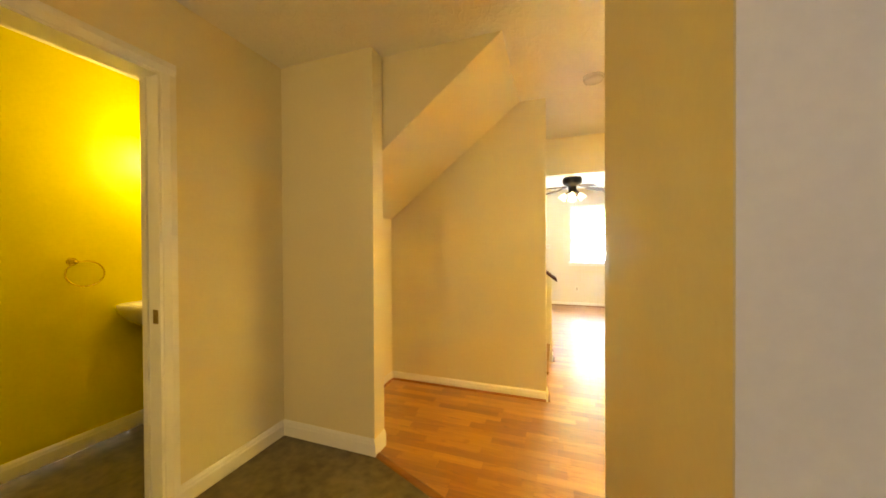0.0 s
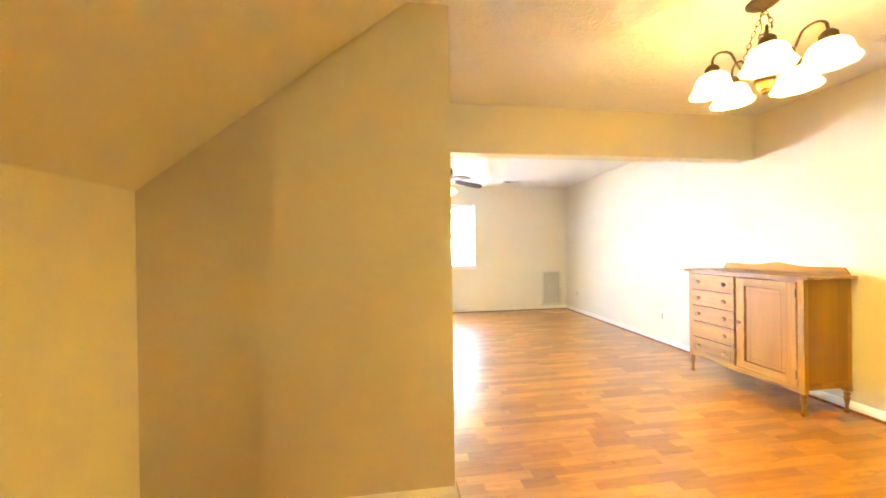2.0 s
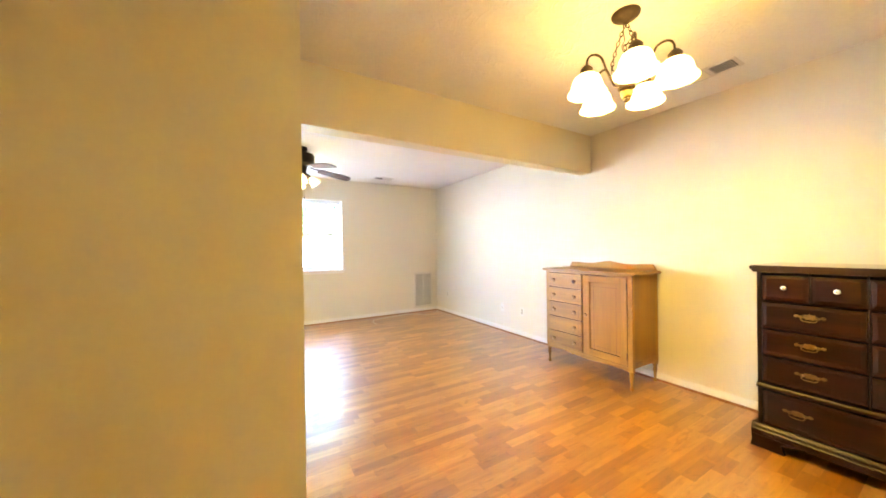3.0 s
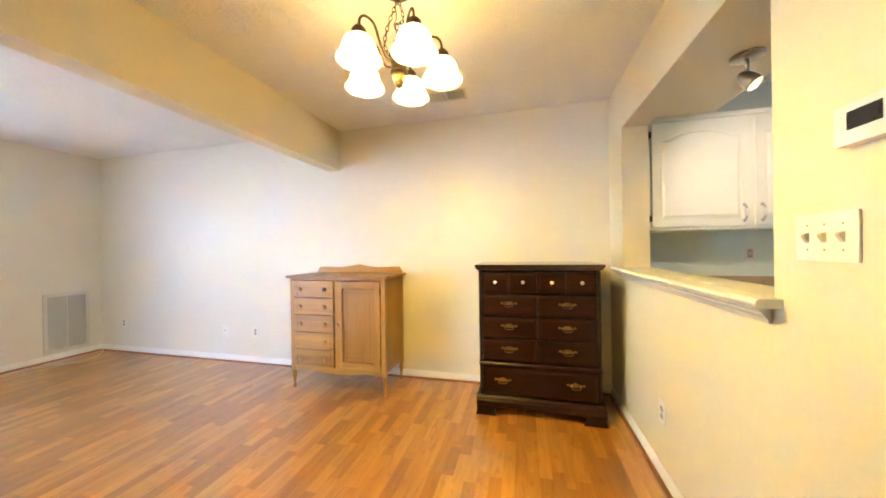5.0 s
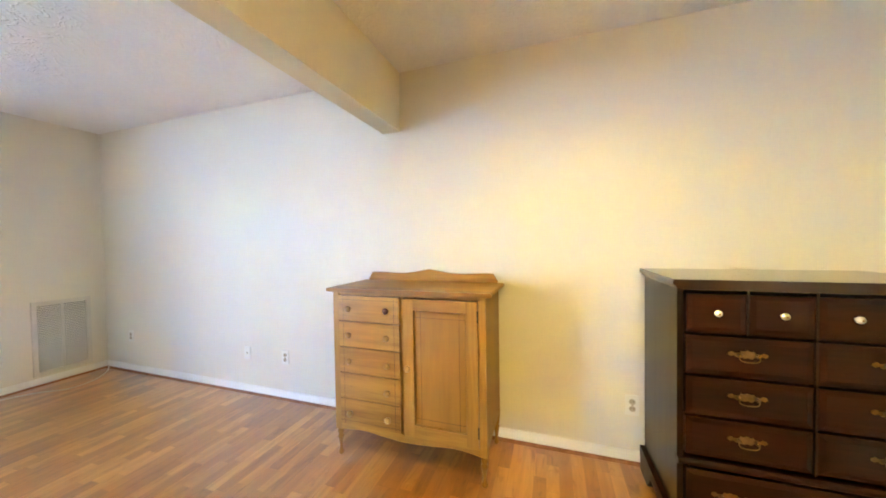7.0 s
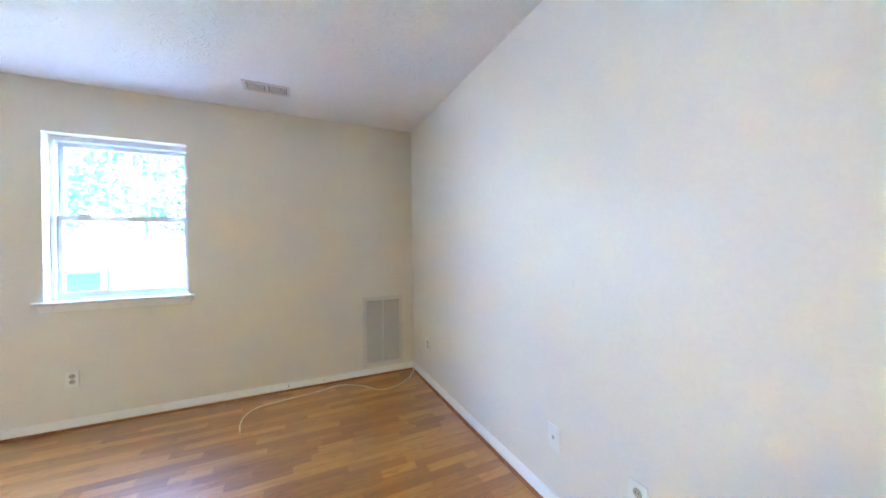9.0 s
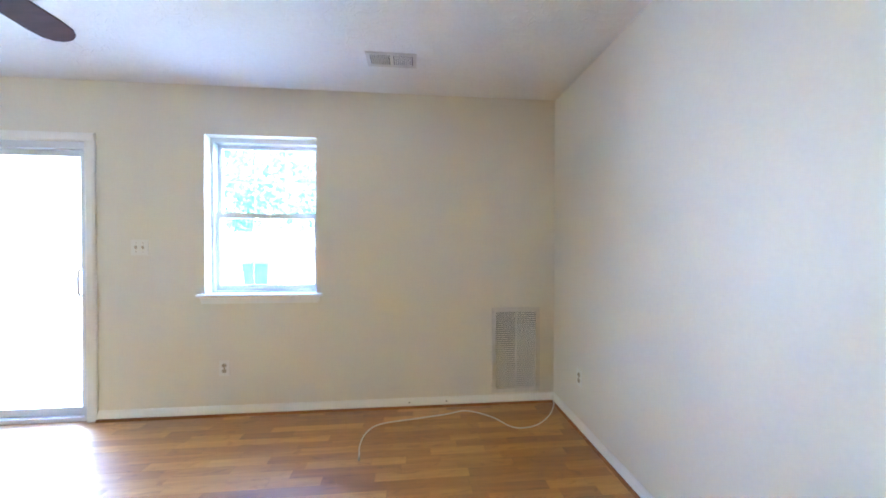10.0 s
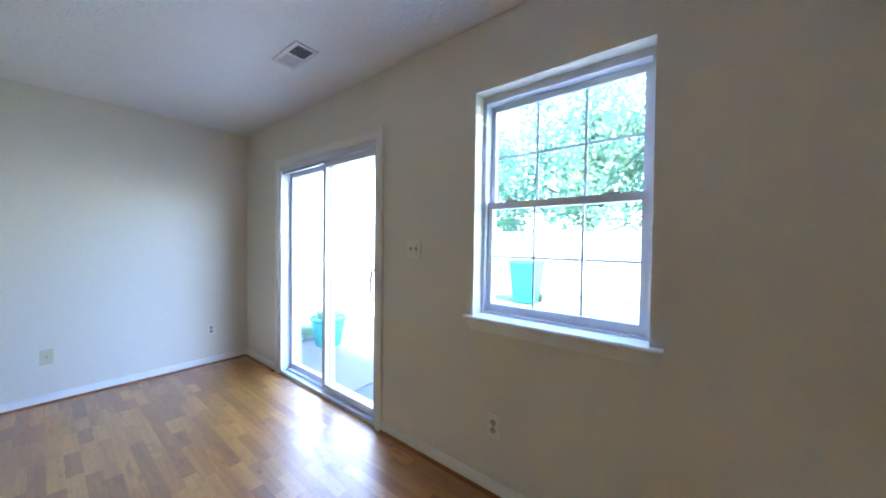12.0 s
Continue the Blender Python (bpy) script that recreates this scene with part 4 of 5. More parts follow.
# ---- dark mahogany chest ----
def bail_pull(parent, y, z, x):
    """A pierced brass batwing plate with two posts and a hanging bail."""
    half = [(0, 0.021), (0.008, 0.015), (0.017, 0.017), (0.021, 0.008), (0.034, 0.006), (0.040, 0.013), (0.050, 0.008), (0.052, 0.0), (0.045, -0.008), (0.036, -0.004), (0.028, -0.012), (0.018, -0.007), (0.011, -0.016), (0, -0.012)]
    half = [(u * 1.18, v * 0.9) for u, v in half]
    out = [(y + u, z + v) for u, v in half] + [(y - u, z + v) for u, v in half[-2:0:-1]]
    p = part("pull", prism(out, "x", x - 0.003, x - 0.0003), M_BRASS, parent, "aged brass batwing drawer pull")
    for s in (-1, 1):
        part("post", moved(lathe([(0, 0), (0.006, 0), (0.005, 0.008), (0.007, 0.012), (0.005, 0.017), (0, 0.018)], 10), pose(x - 0.003, y + s * 0.027, z, 0, -90, 0)), M_BRASS, p, smooth=True)
    arc = [(x - 0.013, y + 0.027, z), (x - 0.016, y + 0.031, z - 0.008), (x - 0.017, y + 0.026, z - 0.018), (x - 0.017, y + 0.012, z - 0.022), (x - 0.017, y - 0.012, z - 0.022), (x - 0.017, y - 0.026, z - 0.018), (x - 0.016, y - 0.031, z - 0.008), (x - 0.013, y - 0.027, z)]
    part("bail", tube(spline(arc, 4), 0.0023, 6), M_BRASS, p, smooth=True)


def mahogany_chest():
    t = thing("chest_of_drawers", "tall dark mahogany chest with nine drawer fronts", "chest")
    W, D = 0.42, 0.475
    # moulded top
    prof = [(-W - 0.006, 1.066), (W + 0.006, 1.066), (W + 0.012, 1.072), (W + 0.014, 1.08), (W + 0.024, 1.086), (W + 0.024, 1.102), (W + 0.018, 1.106), (-W - 0.018, 1.106), (-W - 0.024, 1.102), (-W - 0.024, 1.086), (-W - 0.014, 1.08), (-W - 0.012, 1.072)]
    part("top", prism(prof, "x", -D - 0.035, 0.0), M_MAHOG_TOP, t, "polished top board", bevel=0.004)
    for s in (-1, 1):
        part("side_panel", box(-D, 0, s * W - (0.02 if s > 0 else 0), s * W + (0 if s > 0 else 0.02), 0.13, 1.0658), M_MAHOG_V, t, bevel=0.002)
    part("back_panel", box(-0.012, -0.001, -W + 0.021, W - 0.021, 0.13, 1.065), M_MAHOG_V, t)
    part("bottom_panel", box(-D + 0.02, -0.013, -W + 0.021, W - 0.021, 0.131, 0.15), M_MAHOG, t)
    # front stiles
    for s in (-1, 1):
        part("stile", box(-D - 0.001, -D + 0.02, s * (W - 0.011) - 0.0105, s * (W - 0.011) + 0.0105, 0.131, 1.065), M_MAHOG_V, t, bevel=0.002)
    part("dust_panel", box(-D + 0.021, -0.0135, -W + 0.022, W - 0.022, 0.36, 0.37), M_MAHOG, t)

    def drawer(a, b, c, d):
        bm = box(-D - 0.012, -0.05, a, b, c, d)
        dr = part("drawer", bm, M_MAHOG, t, bevel=0.003)
        # raised field with a chamfered border
        e = 0.02
        bm = bmesh.new()
        o = [bm.verts.new((-D - 0.0122, y, z)) for y, z in ((a + 0.004, c + 0.004), (b - 0.004, c + 0.004), (b - 0.004, d - 0.004), (a + 0.004, d - 0.004))]
        i = [bm.verts.new((-D - 0.0165, y, z)) for y, z in ((a + e, c + e), (b - e, c + e), (b - e, d - e), (a + e, d - e))]
        bm.faces.new(i)
        for k in range(4):
            bm.faces.new((o[k], o[(k + 1) % 4], i[(k + 1) % 4], i[k]))
        part("drawer_front", bm, M_MAHOG, dr)
        return dr

    L, R = -W + 0.024, W - 0.024
    for k in range(4):
        a = L + (R - L) * k / 4
        b = L + (R - L) * (k + 1) / 4
        dr = drawer(a + 0.004, b - 0.004, 0.90, 1.05)
        kn = moved(lathe([(0, 0), (0.006, 0), (0.006, 0.01), (0.0125, 0.014), (0.013, 0.020), (0.009, 0.026), (0, 0.028)], 18), pose(-D - 0.0165, (a + b) / 2, 0.978, 0, -90, 0))
        kb = part("knob", kn, M_CERAMIC, dr, "white ceramic knob", smooth=True)
        part("screw", moved(lathe([(0, 0), (0.004, 0), (0, 0.002)], 10), pose(-D - 0.0445, (a + b) / 2, 0.978, 0, -90, 0)), M_BRASS, kb)
        if k:
            part("divider", box(-D - 0.0165, -D + 0.018, a - 0.0038, a + 0.0038, 0.893, 1.0655), M_MAHOG_V, t, bevel=0.003)
    for z0, z1 in ((0.735, 0.885), (0.572, 0.72), (0.405, 0.557)):
        for a, b in ((L, -0.004), (0.004, R)):
            dr = drawer(a + 0.003, b - 0.002, z0, z1)
            bail_pull(dr, (a + b) / 2, (z0 + z1) / 2 + 0.012, -D - 0.0165)
        part("divider", box(-D - 0.0165, -D + 0.018, -0.0036, 0.0036, z0 - 0.006, z1 + 0.006), M_MAHOG_V, t, bevel=0.003)
        part("drawer_rail", box(-D - 0.001, -D + 0.02, L, R, z1 + 0.0065, z1 + 0.0125), M_MAHOG, t)
    part("waist_moulding", prism([(-D + 0.02, 0.36), (-D - 0.016, 0.36), (-D - 0.021, 0.367), (-D - 0.021, 0.378), (-D - 0.014, 0.386), (-D + 0.02, 0.386)], "y", -W - 0.001, W + 0.001), M_MAHOG, t)
    dr = drawer(L + 0.003, R - 0.003, 0.15, 0.348)
    for s in (-1, 1):
        bail_pull(dr, s * 0.25, 0.262, -D - 0.0165)
    # base moulding and bracket feet
    part("base_moulding", prism([(-D + 0.01, 0.075), (-D - 0.034, 0.075), (-D - 0.034, 0.105), (-D - 0.028, 0.112), (-D - 0.024, 0.125), (-D - 0.012, 0.138), (-D + 0.01, 0.138)], "y", -W - 0.024, W + 0.024), M_MAHOG, t, bevel=0.002)
    for s in (-1, 1):
        y = s * (W + 0.012)
        part("base_moulding", box(-D + 0.0105, 0, y - 0.012, y + 0.012, 0.075, 0.13), M_MAHOG, t, bevel=0.004)
        out = [(s * (W + 0.028), 0), (s * (W - 0.12), 0), (s * (W - 0.115), 0.022), (s * (W - 0.105), 0.05), (s * (W - 0.14), 0.062), (s * (W - 0.2), 0.074), (s * (W + 0.024), 0.074), (s * (W + 0.020), 0.04)]
        part("foot", prism(out, "x", -D - 0.036, -D - 0.012), M_MAHOG, t, bevel=0.003)
        part("foot", prism([(-D - 0.0115, 0), (-D + 0.13, 0), (-D + 0.12, 0.05), (-D + 0.2, 0.074), (-D - 0.0115, 0.074)], "y", y - 0.0115, y + 0.0115), M_MAHOG, t)
        part("foot", prism([(-0.14, 0), (-0.005, 0), (-0.005, 0.074), (-0.2, 0.074)], "y", y - 0.0115, y + 0.0115), M_MAHOG, t)
    part("apron", box(-D - 0.014, -D - 0.008, -W + 0.2, W - 0.2, 0.058, 0.0745), M_MAHOG, t)
    return t


dark = mahogany_chest()
dark.matrix_basis = pose(-0.035, -5.352, 0)


# ---- chandelier ----
def chandelier():
    t = thing("chandelier", "bronze five-arm chandelier with lit frosted glass shades", "chandelier", (*CHAN, -0.012))
    part("canopy", lathe([(0, H - 0.035), (0.012, H - 0.034), (0.02, H - 0.024), (0.05, H - 0.012), (0.066, H + 0.002), (0.068, H + 0.012), (0, H + 0.012)], 32), M_BRONZE, t, smooth=True)
    # two slack chains of links and a cord, hung from the canopy's hook
    def chain(points):
        path = [Vector(p) for p in spline(points, 14)]
        run, last, flip = 0.0, path[0], 0
        for p, q in zip(path, path[1:]):
            run += (q - p).length
            if run < 0.0215:
                continue
            run, mid, way = 0.0, (last + q) / 2, (q - last).normalized()
            last, flip = q, 1 - flip
            turn = way.to_track_quat("Z", "Y").to_matrix().to_4x4() @ Matrix.Rotation(radians(90 * flip), 4, "Z")
            ring = [(0.0075 * math.cos(2 * math.pi * i / 12), 0, 0.015 * math.sin(2 * math.pi * i / 12)) for i in range(13)]
            part("chain_link", moved(tube(ring, 0.0021, 6), Matrix.Translation(mid) @ turn), M_BRONZE, t, smooth=True)

    lx, ly = -0.74, 0.67
    chain([(0, 0, H - 0.036), (0.025 * lx, 0.025 * ly, 2.34), (0.055 * lx, 0.055 * ly, 2.25), (0.07 * lx, 0.07 * ly, 2.17), (0.045 * lx, 0.045 * ly, 2.13), (0.03 * lx, 0.03 * ly, 2.145)])
    chain([(0, 0, H - 0.036), (-0.022 * lx, -0.022 * ly, 2.36), (-0.026 * lx, -0.026 * ly, 2.31), (0.008 * lx, 0.008 * ly, 2.29), (0, 0, 2.258)])
    cord = [(0, 0, H - 0.034), (0.012 * lx, 0.012 * ly, 2.37), (-0.004, 0.006, 2.32), (0.02 * lx, 0.02 * ly, 2.28), (0, 0, 2.236)]
    part("cord", tube(spline(cord, 6), 0.0022, 6), M_BRONZE, t, smooth=True)
    part("loop", tube([(0.014 * math.cos(a), 0, 2.25 + 0.014 * math.sin(a)) for a in [2 * math.pi * i / 16 for i in range(17)]], 0.003, 6), M_BRONZE, t, smooth=True)
    col = lathe([(0, 2.238), (0.010, 2.236), (0.013, 2.22), (0.022, 2.21), (0.012, 2.20), (0.012, 2.165), (0.032, 2.158), (0.034, 2.15), (0.034, 2.075), (0.040, 2.072), (0.041, 2.064), (0.036, 2.058), (0.0, 2.058)], 24)
    column = part("column", col, M_BRONZE, t, smooth=True)
    part("cup", lathe([(0, 2.0575), (0.030, 2.0575), (0.029, 2.04), (0.024, 2.022), (0.021, 2.014), (0, 2.014)], 20), M_BRASS, column, "antique brass cup", smooth=True)
    part("finial", lathe([(0, 2.0138), (0.016, 2.0135), (0.019, 2.008), (0.016, 2.001), (0.008, 1.995), (0, 1.993)], 16), M_BRONZE, column, smooth=True)
    for k, deg in enumerate(SHADE_ANGLES):
        c, s = math.cos(radians(deg)), math.sin(radians(deg))
        arc = [(0.032, 2.10), (0.075, 2.115), (0.105, 2.17), (0.13, 2.23), (0.17, 2.245), (0.198, 2.225), (0.205, 2.18)]
        arm = part("arm", tube(spline([(r * c, r * s, z) for r, z in arc], 5), 0.0055, 8), M_BRONZE, t, smooth=True)
        cx, cy = 0.205 * c, 0.205 * s
        part("cup", lathe([(0, 2.19), (0.012, 2.189), (0.022, 2.18), (0.026, 2.173), (0.03, 2.17), (0.031, 2.153), (0.034, 2.149), (0.034, 2.141), (0, 2.141)], 20, centre=(cx, cy)), M_BRONZE, arm, smooth=True)
        prof = [(0.028, 2.141), (0.046, 2.136), (0.060, 2.125), (0.069, 2.108), (0.074, 2.088), (0.079, 2.07), (0.087, 2.056), (0.094, 2.047), (0.096, 2.041)]
        inner = [(r - 0.003, z - 0.002) for r, z in prof[::-1]]
        sh = lathe(prof + inner, 32, centre=(cx, cy))
        for v in sh.verts:
            a = math.atan2(v.co.y - cy, v.co.x - cx)
            f = max(0.0, (2.075 - v.co.z) / 0.04)
            v.co.z += 0.0016 * f * math.cos(8 * a)
        part("shade", sh, M_SHADE, arm, "lit frosted white bell glass", smooth=True)


chandelier()


# ---- ceiling fan ----
def ceiling_fan():
    t = thing("ceiling_fan", "black five-blade ceiling fan with lit glass shades", "ceiling fan", (*FAN, 0))
    part("canopy", lathe([(0, H), (0.075, H), (0.075, H - 0.03), (0.05, H - 0.055), (0.045, H - 0.075), (0, H - 0.075)], 28), M_BLACK, t, smooth=True)
    part("motor_housing", lathe([(0, 2.37), (0.10, 2.372), (0.14, 2.362), (0.15, 2.345), (0.15, 2.285), (0.135, 2.262), (0.10, 2.24), (0.07, 2.225), (0.065, 2.19), (0.06, 2.17), (0.055, 2.12), (0.045, 2.095), (0, 2.09)], 36), M_BLACK, t, smooth=True)
    for k in range(5):
        a = radians(8 + 72 * k)
        rot = Matrix.Rotation(a, 4, "Z")
        bracket = box(0.10, 0.24, -0.018, 0.018, 2.215, 2.222)
        for v in bracket.verts:
            v.co.z += -0.22 * max(0, v.co.x - 0.12)
            v.co.y *= 1 + 3.0 * max(0, v.co.x - 0.15)
        bl = part("blade_iron", moved(bracket, rot), M_BLACK, t)
        out = []
        for u, w in ((0.20, 0.048), (0.23, 0.06), (0.38, 0.070), (0.52, 0.077), (0.565, 0.07), (0.588, 0.05), (0.60, 0.022), (0.602, 0.0)):
            out.append((u, w))
        out += [(u, -w) for u, w in out[-2::-1]]
        bm = prism(out, "z", 0, 0.008)
        moved(bm, pose(0, 0, 2.215, -8, 8, 0))
        part("blade", moved(bm, rot), M_BLADE, bl, "dark brown wood fan blade")
    for k in range(4):
        a = radians(-4 + 90 * k)
        c, s = math.cos(a), math.sin(a)
        arm = part("lamp_arm", tube(spline([(0.04 * c, 0.04 * s, 2.13), (0.08 * c, 0.08 * s, 2.12), (0.11 * c, 0.11 * s, 2.095)], 4), 0.012, 8), M_BLACK, t, smooth=True)
        sh = lathe([(0.02, 0.0), (0.035, -0.012), (0.048, -0.045), (0.05, -0.075), (0.062, -0.1), (0.058, -0.1), (0.046, -0.074), (0.044, -0.046), (0.03, -0.014)], 24)
        moved(sh, Matrix.Translation((0.105 * c, 0.105 * s, 2.095)) @ Matrix.Rotation(a, 4, "Z") @ Matrix.Rotation(radians(-38), 4, "Y"))
        part("shade", sh, M_FANSHADE, arm, "lit tulip glass shade", smooth=True)
    part("pull_chain", rod((0.03, -0.03, 2.09), (0.03, -0.03, 1.86), 0.0015, 6), M_BRASS, t)
    part("pull_knob", lathe([(0, 1.86), (0.005, 1.855), (0.006, 1.84), (0, 1.832)], 10, centre=(0.03, -0.03)), M_BLACK, t, smooth=True)


ceiling_fan()


# ---- vents ----
def ceiling_vent(x0, x1, y0, y1, label):
    t = thing("ceiling_vent", label, "vent", ((x0 + x1) / 2, (y0 + y1) / 2, H))
    w, d = x1 - x0, y1 - y0
    long_x = w > d
    lw, ld = (w, d) if long_x else (d, w)

    def put(bm):
        return bm if long_x else moved(bm, pose(0, 0, 0, 0, 0, 90))

    # dark sheet in place of the shaded duct behind the slats
    part("backing", put(box(-lw / 2 + 0.02, lw / 2 - 0.02, -ld / 2 + 0.02, ld / 2 - 0.02, -0.003, -0.0005)), M_GREY, t)
    for s in (-1, 1):
        part("frame", put(box(-lw / 2, lw / 2, s * (ld / 2 - 0.011) - 0.011, s * (ld / 2 - 0.011) + 0.011, -0.008, -0.0002)), M_VENT, t, bevel=0.003)
        part("frame", put(box(s * (lw / 2 - 0.012) - 0.012, s * (lw / 2 - 0.012) + 0.012, -ld / 2 + 0.022, ld / 2 - 0.022, -0.008, -0.0002)), M_VENT, t, bevel=0.003)
    part("divider", put(box(-0.012, 0.012, -ld / 2 + 0.022, ld / 2 - 0.022, -0.0075, -0.0004)), M_VENT, t)
    n = 9
    for s in (-1, 1):
        a, b = (0.014, lw / 2 - 0.026) if s > 0 else (-lw / 2 + 0.026, -0.014)
        for k in range(n):
            x = a + 0.008 + (b - a - 0.016) * k / (n - 1)
            bm = prism([(x - 0.005 * s, -0.0035), (x - 0.0042 * s, -0.0032), (x + 0.0055 * s, -0.0105), (x + 0.0047 * s, -0.0108)], "y", -ld / 2 + 0.0225, ld / 2 - 0.0225)
            part("slat", put(bm), M_VENT, t)


ceiling_vent(-0.52, -0.348, -4.845, -4.52, "white steel ceiling register above the dining area")
ceiling_vent(-1.432, -1.121, -0.529, -0.380, "white steel ceiling register near the window")
ceiling_vent(-3.872, -3.565, -0.519, -0.375, "white steel ceiling register near the patio door")

grille = thing("return_air_grille", "cream-painted louvred return air grille on the wall", "grille", (-0.32, 0, 0.4325))
gw, gh = 0.196, 0.34
# dark sheet drawn as the shade behind the louvres
part("backing", box(-gw + 0.02, gw - 0.02, -0.004, -0.001, -gh + 0.02, gh - 0.02), M_GREY, grille)
for s in (-1, 1):
    part("frame", box(-gw, gw, -0.014, -0.0005, s * (gh - 0.016) - 0.016, s * (gh - 0.016) + 0.016), M_VENT, grille, bevel=0.004)
    part("frame", box(s * (gw - 0.016) - 0.016, s * (gw - 0.016) + 0.016, -0.014, -0.0005, -gh + 0.032, gh - 0.032), M_VENT, grille, bevel=0.004)
part("mullion", box(-0.007, 0.007, -0.0135, -0.0042, -gh + 0.032, gh - 0.032), M_VENT, grille)
slat = None
for k in range(38):
    z = -gh + 0.038 + (2 * gh - 0.076) * k / 37
    if slat is None:
        bm = prism([(-0.0042, 0.007), (-0.0055, 0.007), (-0.013, -0.004), (-0.0118, -0.0045)], "x", -gw + 0.033, gw - 0.033)
        ob = part("slat", bm, M_VENT, grille)
        slat = ob.data
    else:
        ob = new("slat", slat)
        ob.parent = grille
    ob.location = (0, 0, z)


# ---- outlets and switches ----
def outlet(place, facing, kind="duplex", label="ivory duplex wall outlet", plate=M_PLATE):
    t = tagged(new("wall_outlet"), label, "outlet", "wall outlets")
    part("cover_plate", box(-0.035, 0.035, 0.0005, 0.006, -0.0575, 0.0575), plate, t, bevel=0.003)
    if kind == "duplex":
        for s in (-1, 1):
            r = part("receptacle", moved(lathe([(0, 0), (0.0165, 0), (0.0165, 0.002), (0.015, 0.003), (0, 0.003)], 20), pose(0, 0.0061, s * 0.0195, -90, 0, 0)), M_SLOT, t)
            for x in (-0.006, 0.006):
                part("slot", box(x - 0.0012, x + 0.0012, 0.0092, 0.0096, s * 0.0195 - 0.002, s * 0.0195 + 0.007), M_GREY, r)
        part("screw", moved(lathe([(0, 0), (0.003, 0), (0, 0.001)], 10), pose(0, 0.0061, 0, -90, 0, 0)), M_BRASS, t)
    elif kind == "block":
        r = part("receptacle", box(-0.0165, 0.0165, 0.0061, 0.008, -0.033, 0.033), M_SLOT, t, bevel=0.001)
        part("button", box(-0.006, 0.006, 0.0081, 0.0095, -0.005, 0.005), M_PLATE, r)
    else:
        part("jack", box(-0.007, 0.007, 0.0062, 0.009, -0.007, 0.007), M_SLOT, t)
    t.matrix_basis = at_wall(place, facing)
    return t


outlet((0, -0.41, 0.36), (-1, 0))
outlet((0, -1.985, 0.345), (-1, 0), "jack", "small ivory cable jack wall plate")
outlet((0, -2.395, 0.345), (-1, 0))
outlet((0, -4.878, 0.33), (-1, 0))
outlet((-2.537, 0, 0.353), (0, -1))
outlet((-5.68, -0.342, 0.359), (1, 0))
outlet((-5.68, -1.417, 0.365), (1, 0), "jack", "yellowed ivory cable jack wall plate", M_PLATE_OLD)
outlet((-1.006, KN, 0.357), (0, 1))
outlet((0, -6.913, 1.16), (-1, 0), "block", "ivory safety outlet above the kitchen counter")


def switch(place, facing, gangs, label):
    t = tagged(new("light_switch"), label, "light switch")
    w = 0.0225 * gangs + 0.0125
    part("cover_plate", box(-w, w, 0.0005, 0.006, -0.0575, 0.0575), M_PLATE, t, bevel=0.003)
    for k in range(gangs):
        x = 0.046 * (k - (gangs - 1) / 2)
        part("toggle", prism([(0.006, -0.012), (0.0075, -0.012), (0.017, 0.004), (0.016, 0.009), (0.006, 0.012)], "x", x - 0.005, x + 0.005), M_SLOT, t)
        for s in (-1, 1):
            part("screw", moved(lathe([(0, 0), (0.003, 0), (0, 0.001)], 8), pose(x, 0.0061, s * 0.03, -90, 0, 0)), M_BRASS, t)
    t.matrix_basis = at_wall(place, facing)


switch((-1.948, KN, 1.243), (0, 1), 3, "ivory three-gang switch plate with brass toggles")
switch((-3.111, 0, 1.249), (0, -1), 2, "ivory two-gang switch plate beside the window")

th = thing("thermostat", "white wall thermostat with a small dark display", "thermostat", (-2.075, KN, 1.478))
part("body", box(-0.07, 0.07, 0.0005, 0.028, -0.042, 0.042), M_APPL, th, bevel=0.006)
part("display", box(-0.03, 0.04, 0.0283, 0.0293, -0.012, 0.026), M_DARKGLASS, th)

smoke = thing("smoke_detector", "round white ceiling smoke detector", "smoke detector", (-2.712, -4.729, H))
part("base", lathe([(0, 0), (0.07, 0), (0.07, -0.012), (0.064, -0.014), (0, -0.014)], 28), M_APPL, smoke, smooth=True)
part("cover", lathe([(0, -0.0142), (0.062, -0.0142), (0.06, -0.03), (0.048, -0.036), (0, -0.037)], 28), M_APPL, smoke, smooth=True)

# loose cable on the floor
cable = thing("cable", "white coaxial cable lying loose on the floor", "cable", (-0.05, -0.05, 0))
pts = [(-1.461, -0.575, 0.005), (-1.475, -0.46, 0.005), (-1.455, -0.33, 0.005), (-1.372, -0.231, 0.005), (-1.13, -0.182, 0.005), (-0.9, -0.14, 0.005), (-0.74, -0.101, 0.005), (-0.567, -0.203, 0.005), (-0.446, -0.35, 0.005), (-0.295, -0.345, 0.005), (-0.15, -0.24, 0.005), (-0.04, -0.09, 0.006), (-0.022, -0.03, 0.05)]
part("sheath", tube(spline(pts, 6), 0.0042, 8), M_CABLE, cable, smooth=True)
part("connector", tube([(-1.461, -0.575, 0.005), (-1.458, -0.602, 0.006)], 0.006, 8), M_NICKEL, cable, smooth=True)
settle(cable)

# ---- pass-through ledge with a moulded edge ----
ledge = thing("ledge", "cream-painted pass-through ledge with a moulded front", "ledge", (-1.07, KN, PASS[2]), kind="structure")
part("shelf", box(PASS[0] + 0.001, PASS[1] - 0.001, KS - 0.01, KN, PASS[2] + 0.0005, PASS[2] + 0.03), M_LEDGE, ledge)
prof = [(KN + 0.001, 1.048), (KN + 0.055, 1.048), (KN + 0.063, 1.052), (KN + 0.067, 1.061), (KN + 0.063, 1.070), (KN + 0.055, 1.0745), (KN + 0.001, 1.0745)]
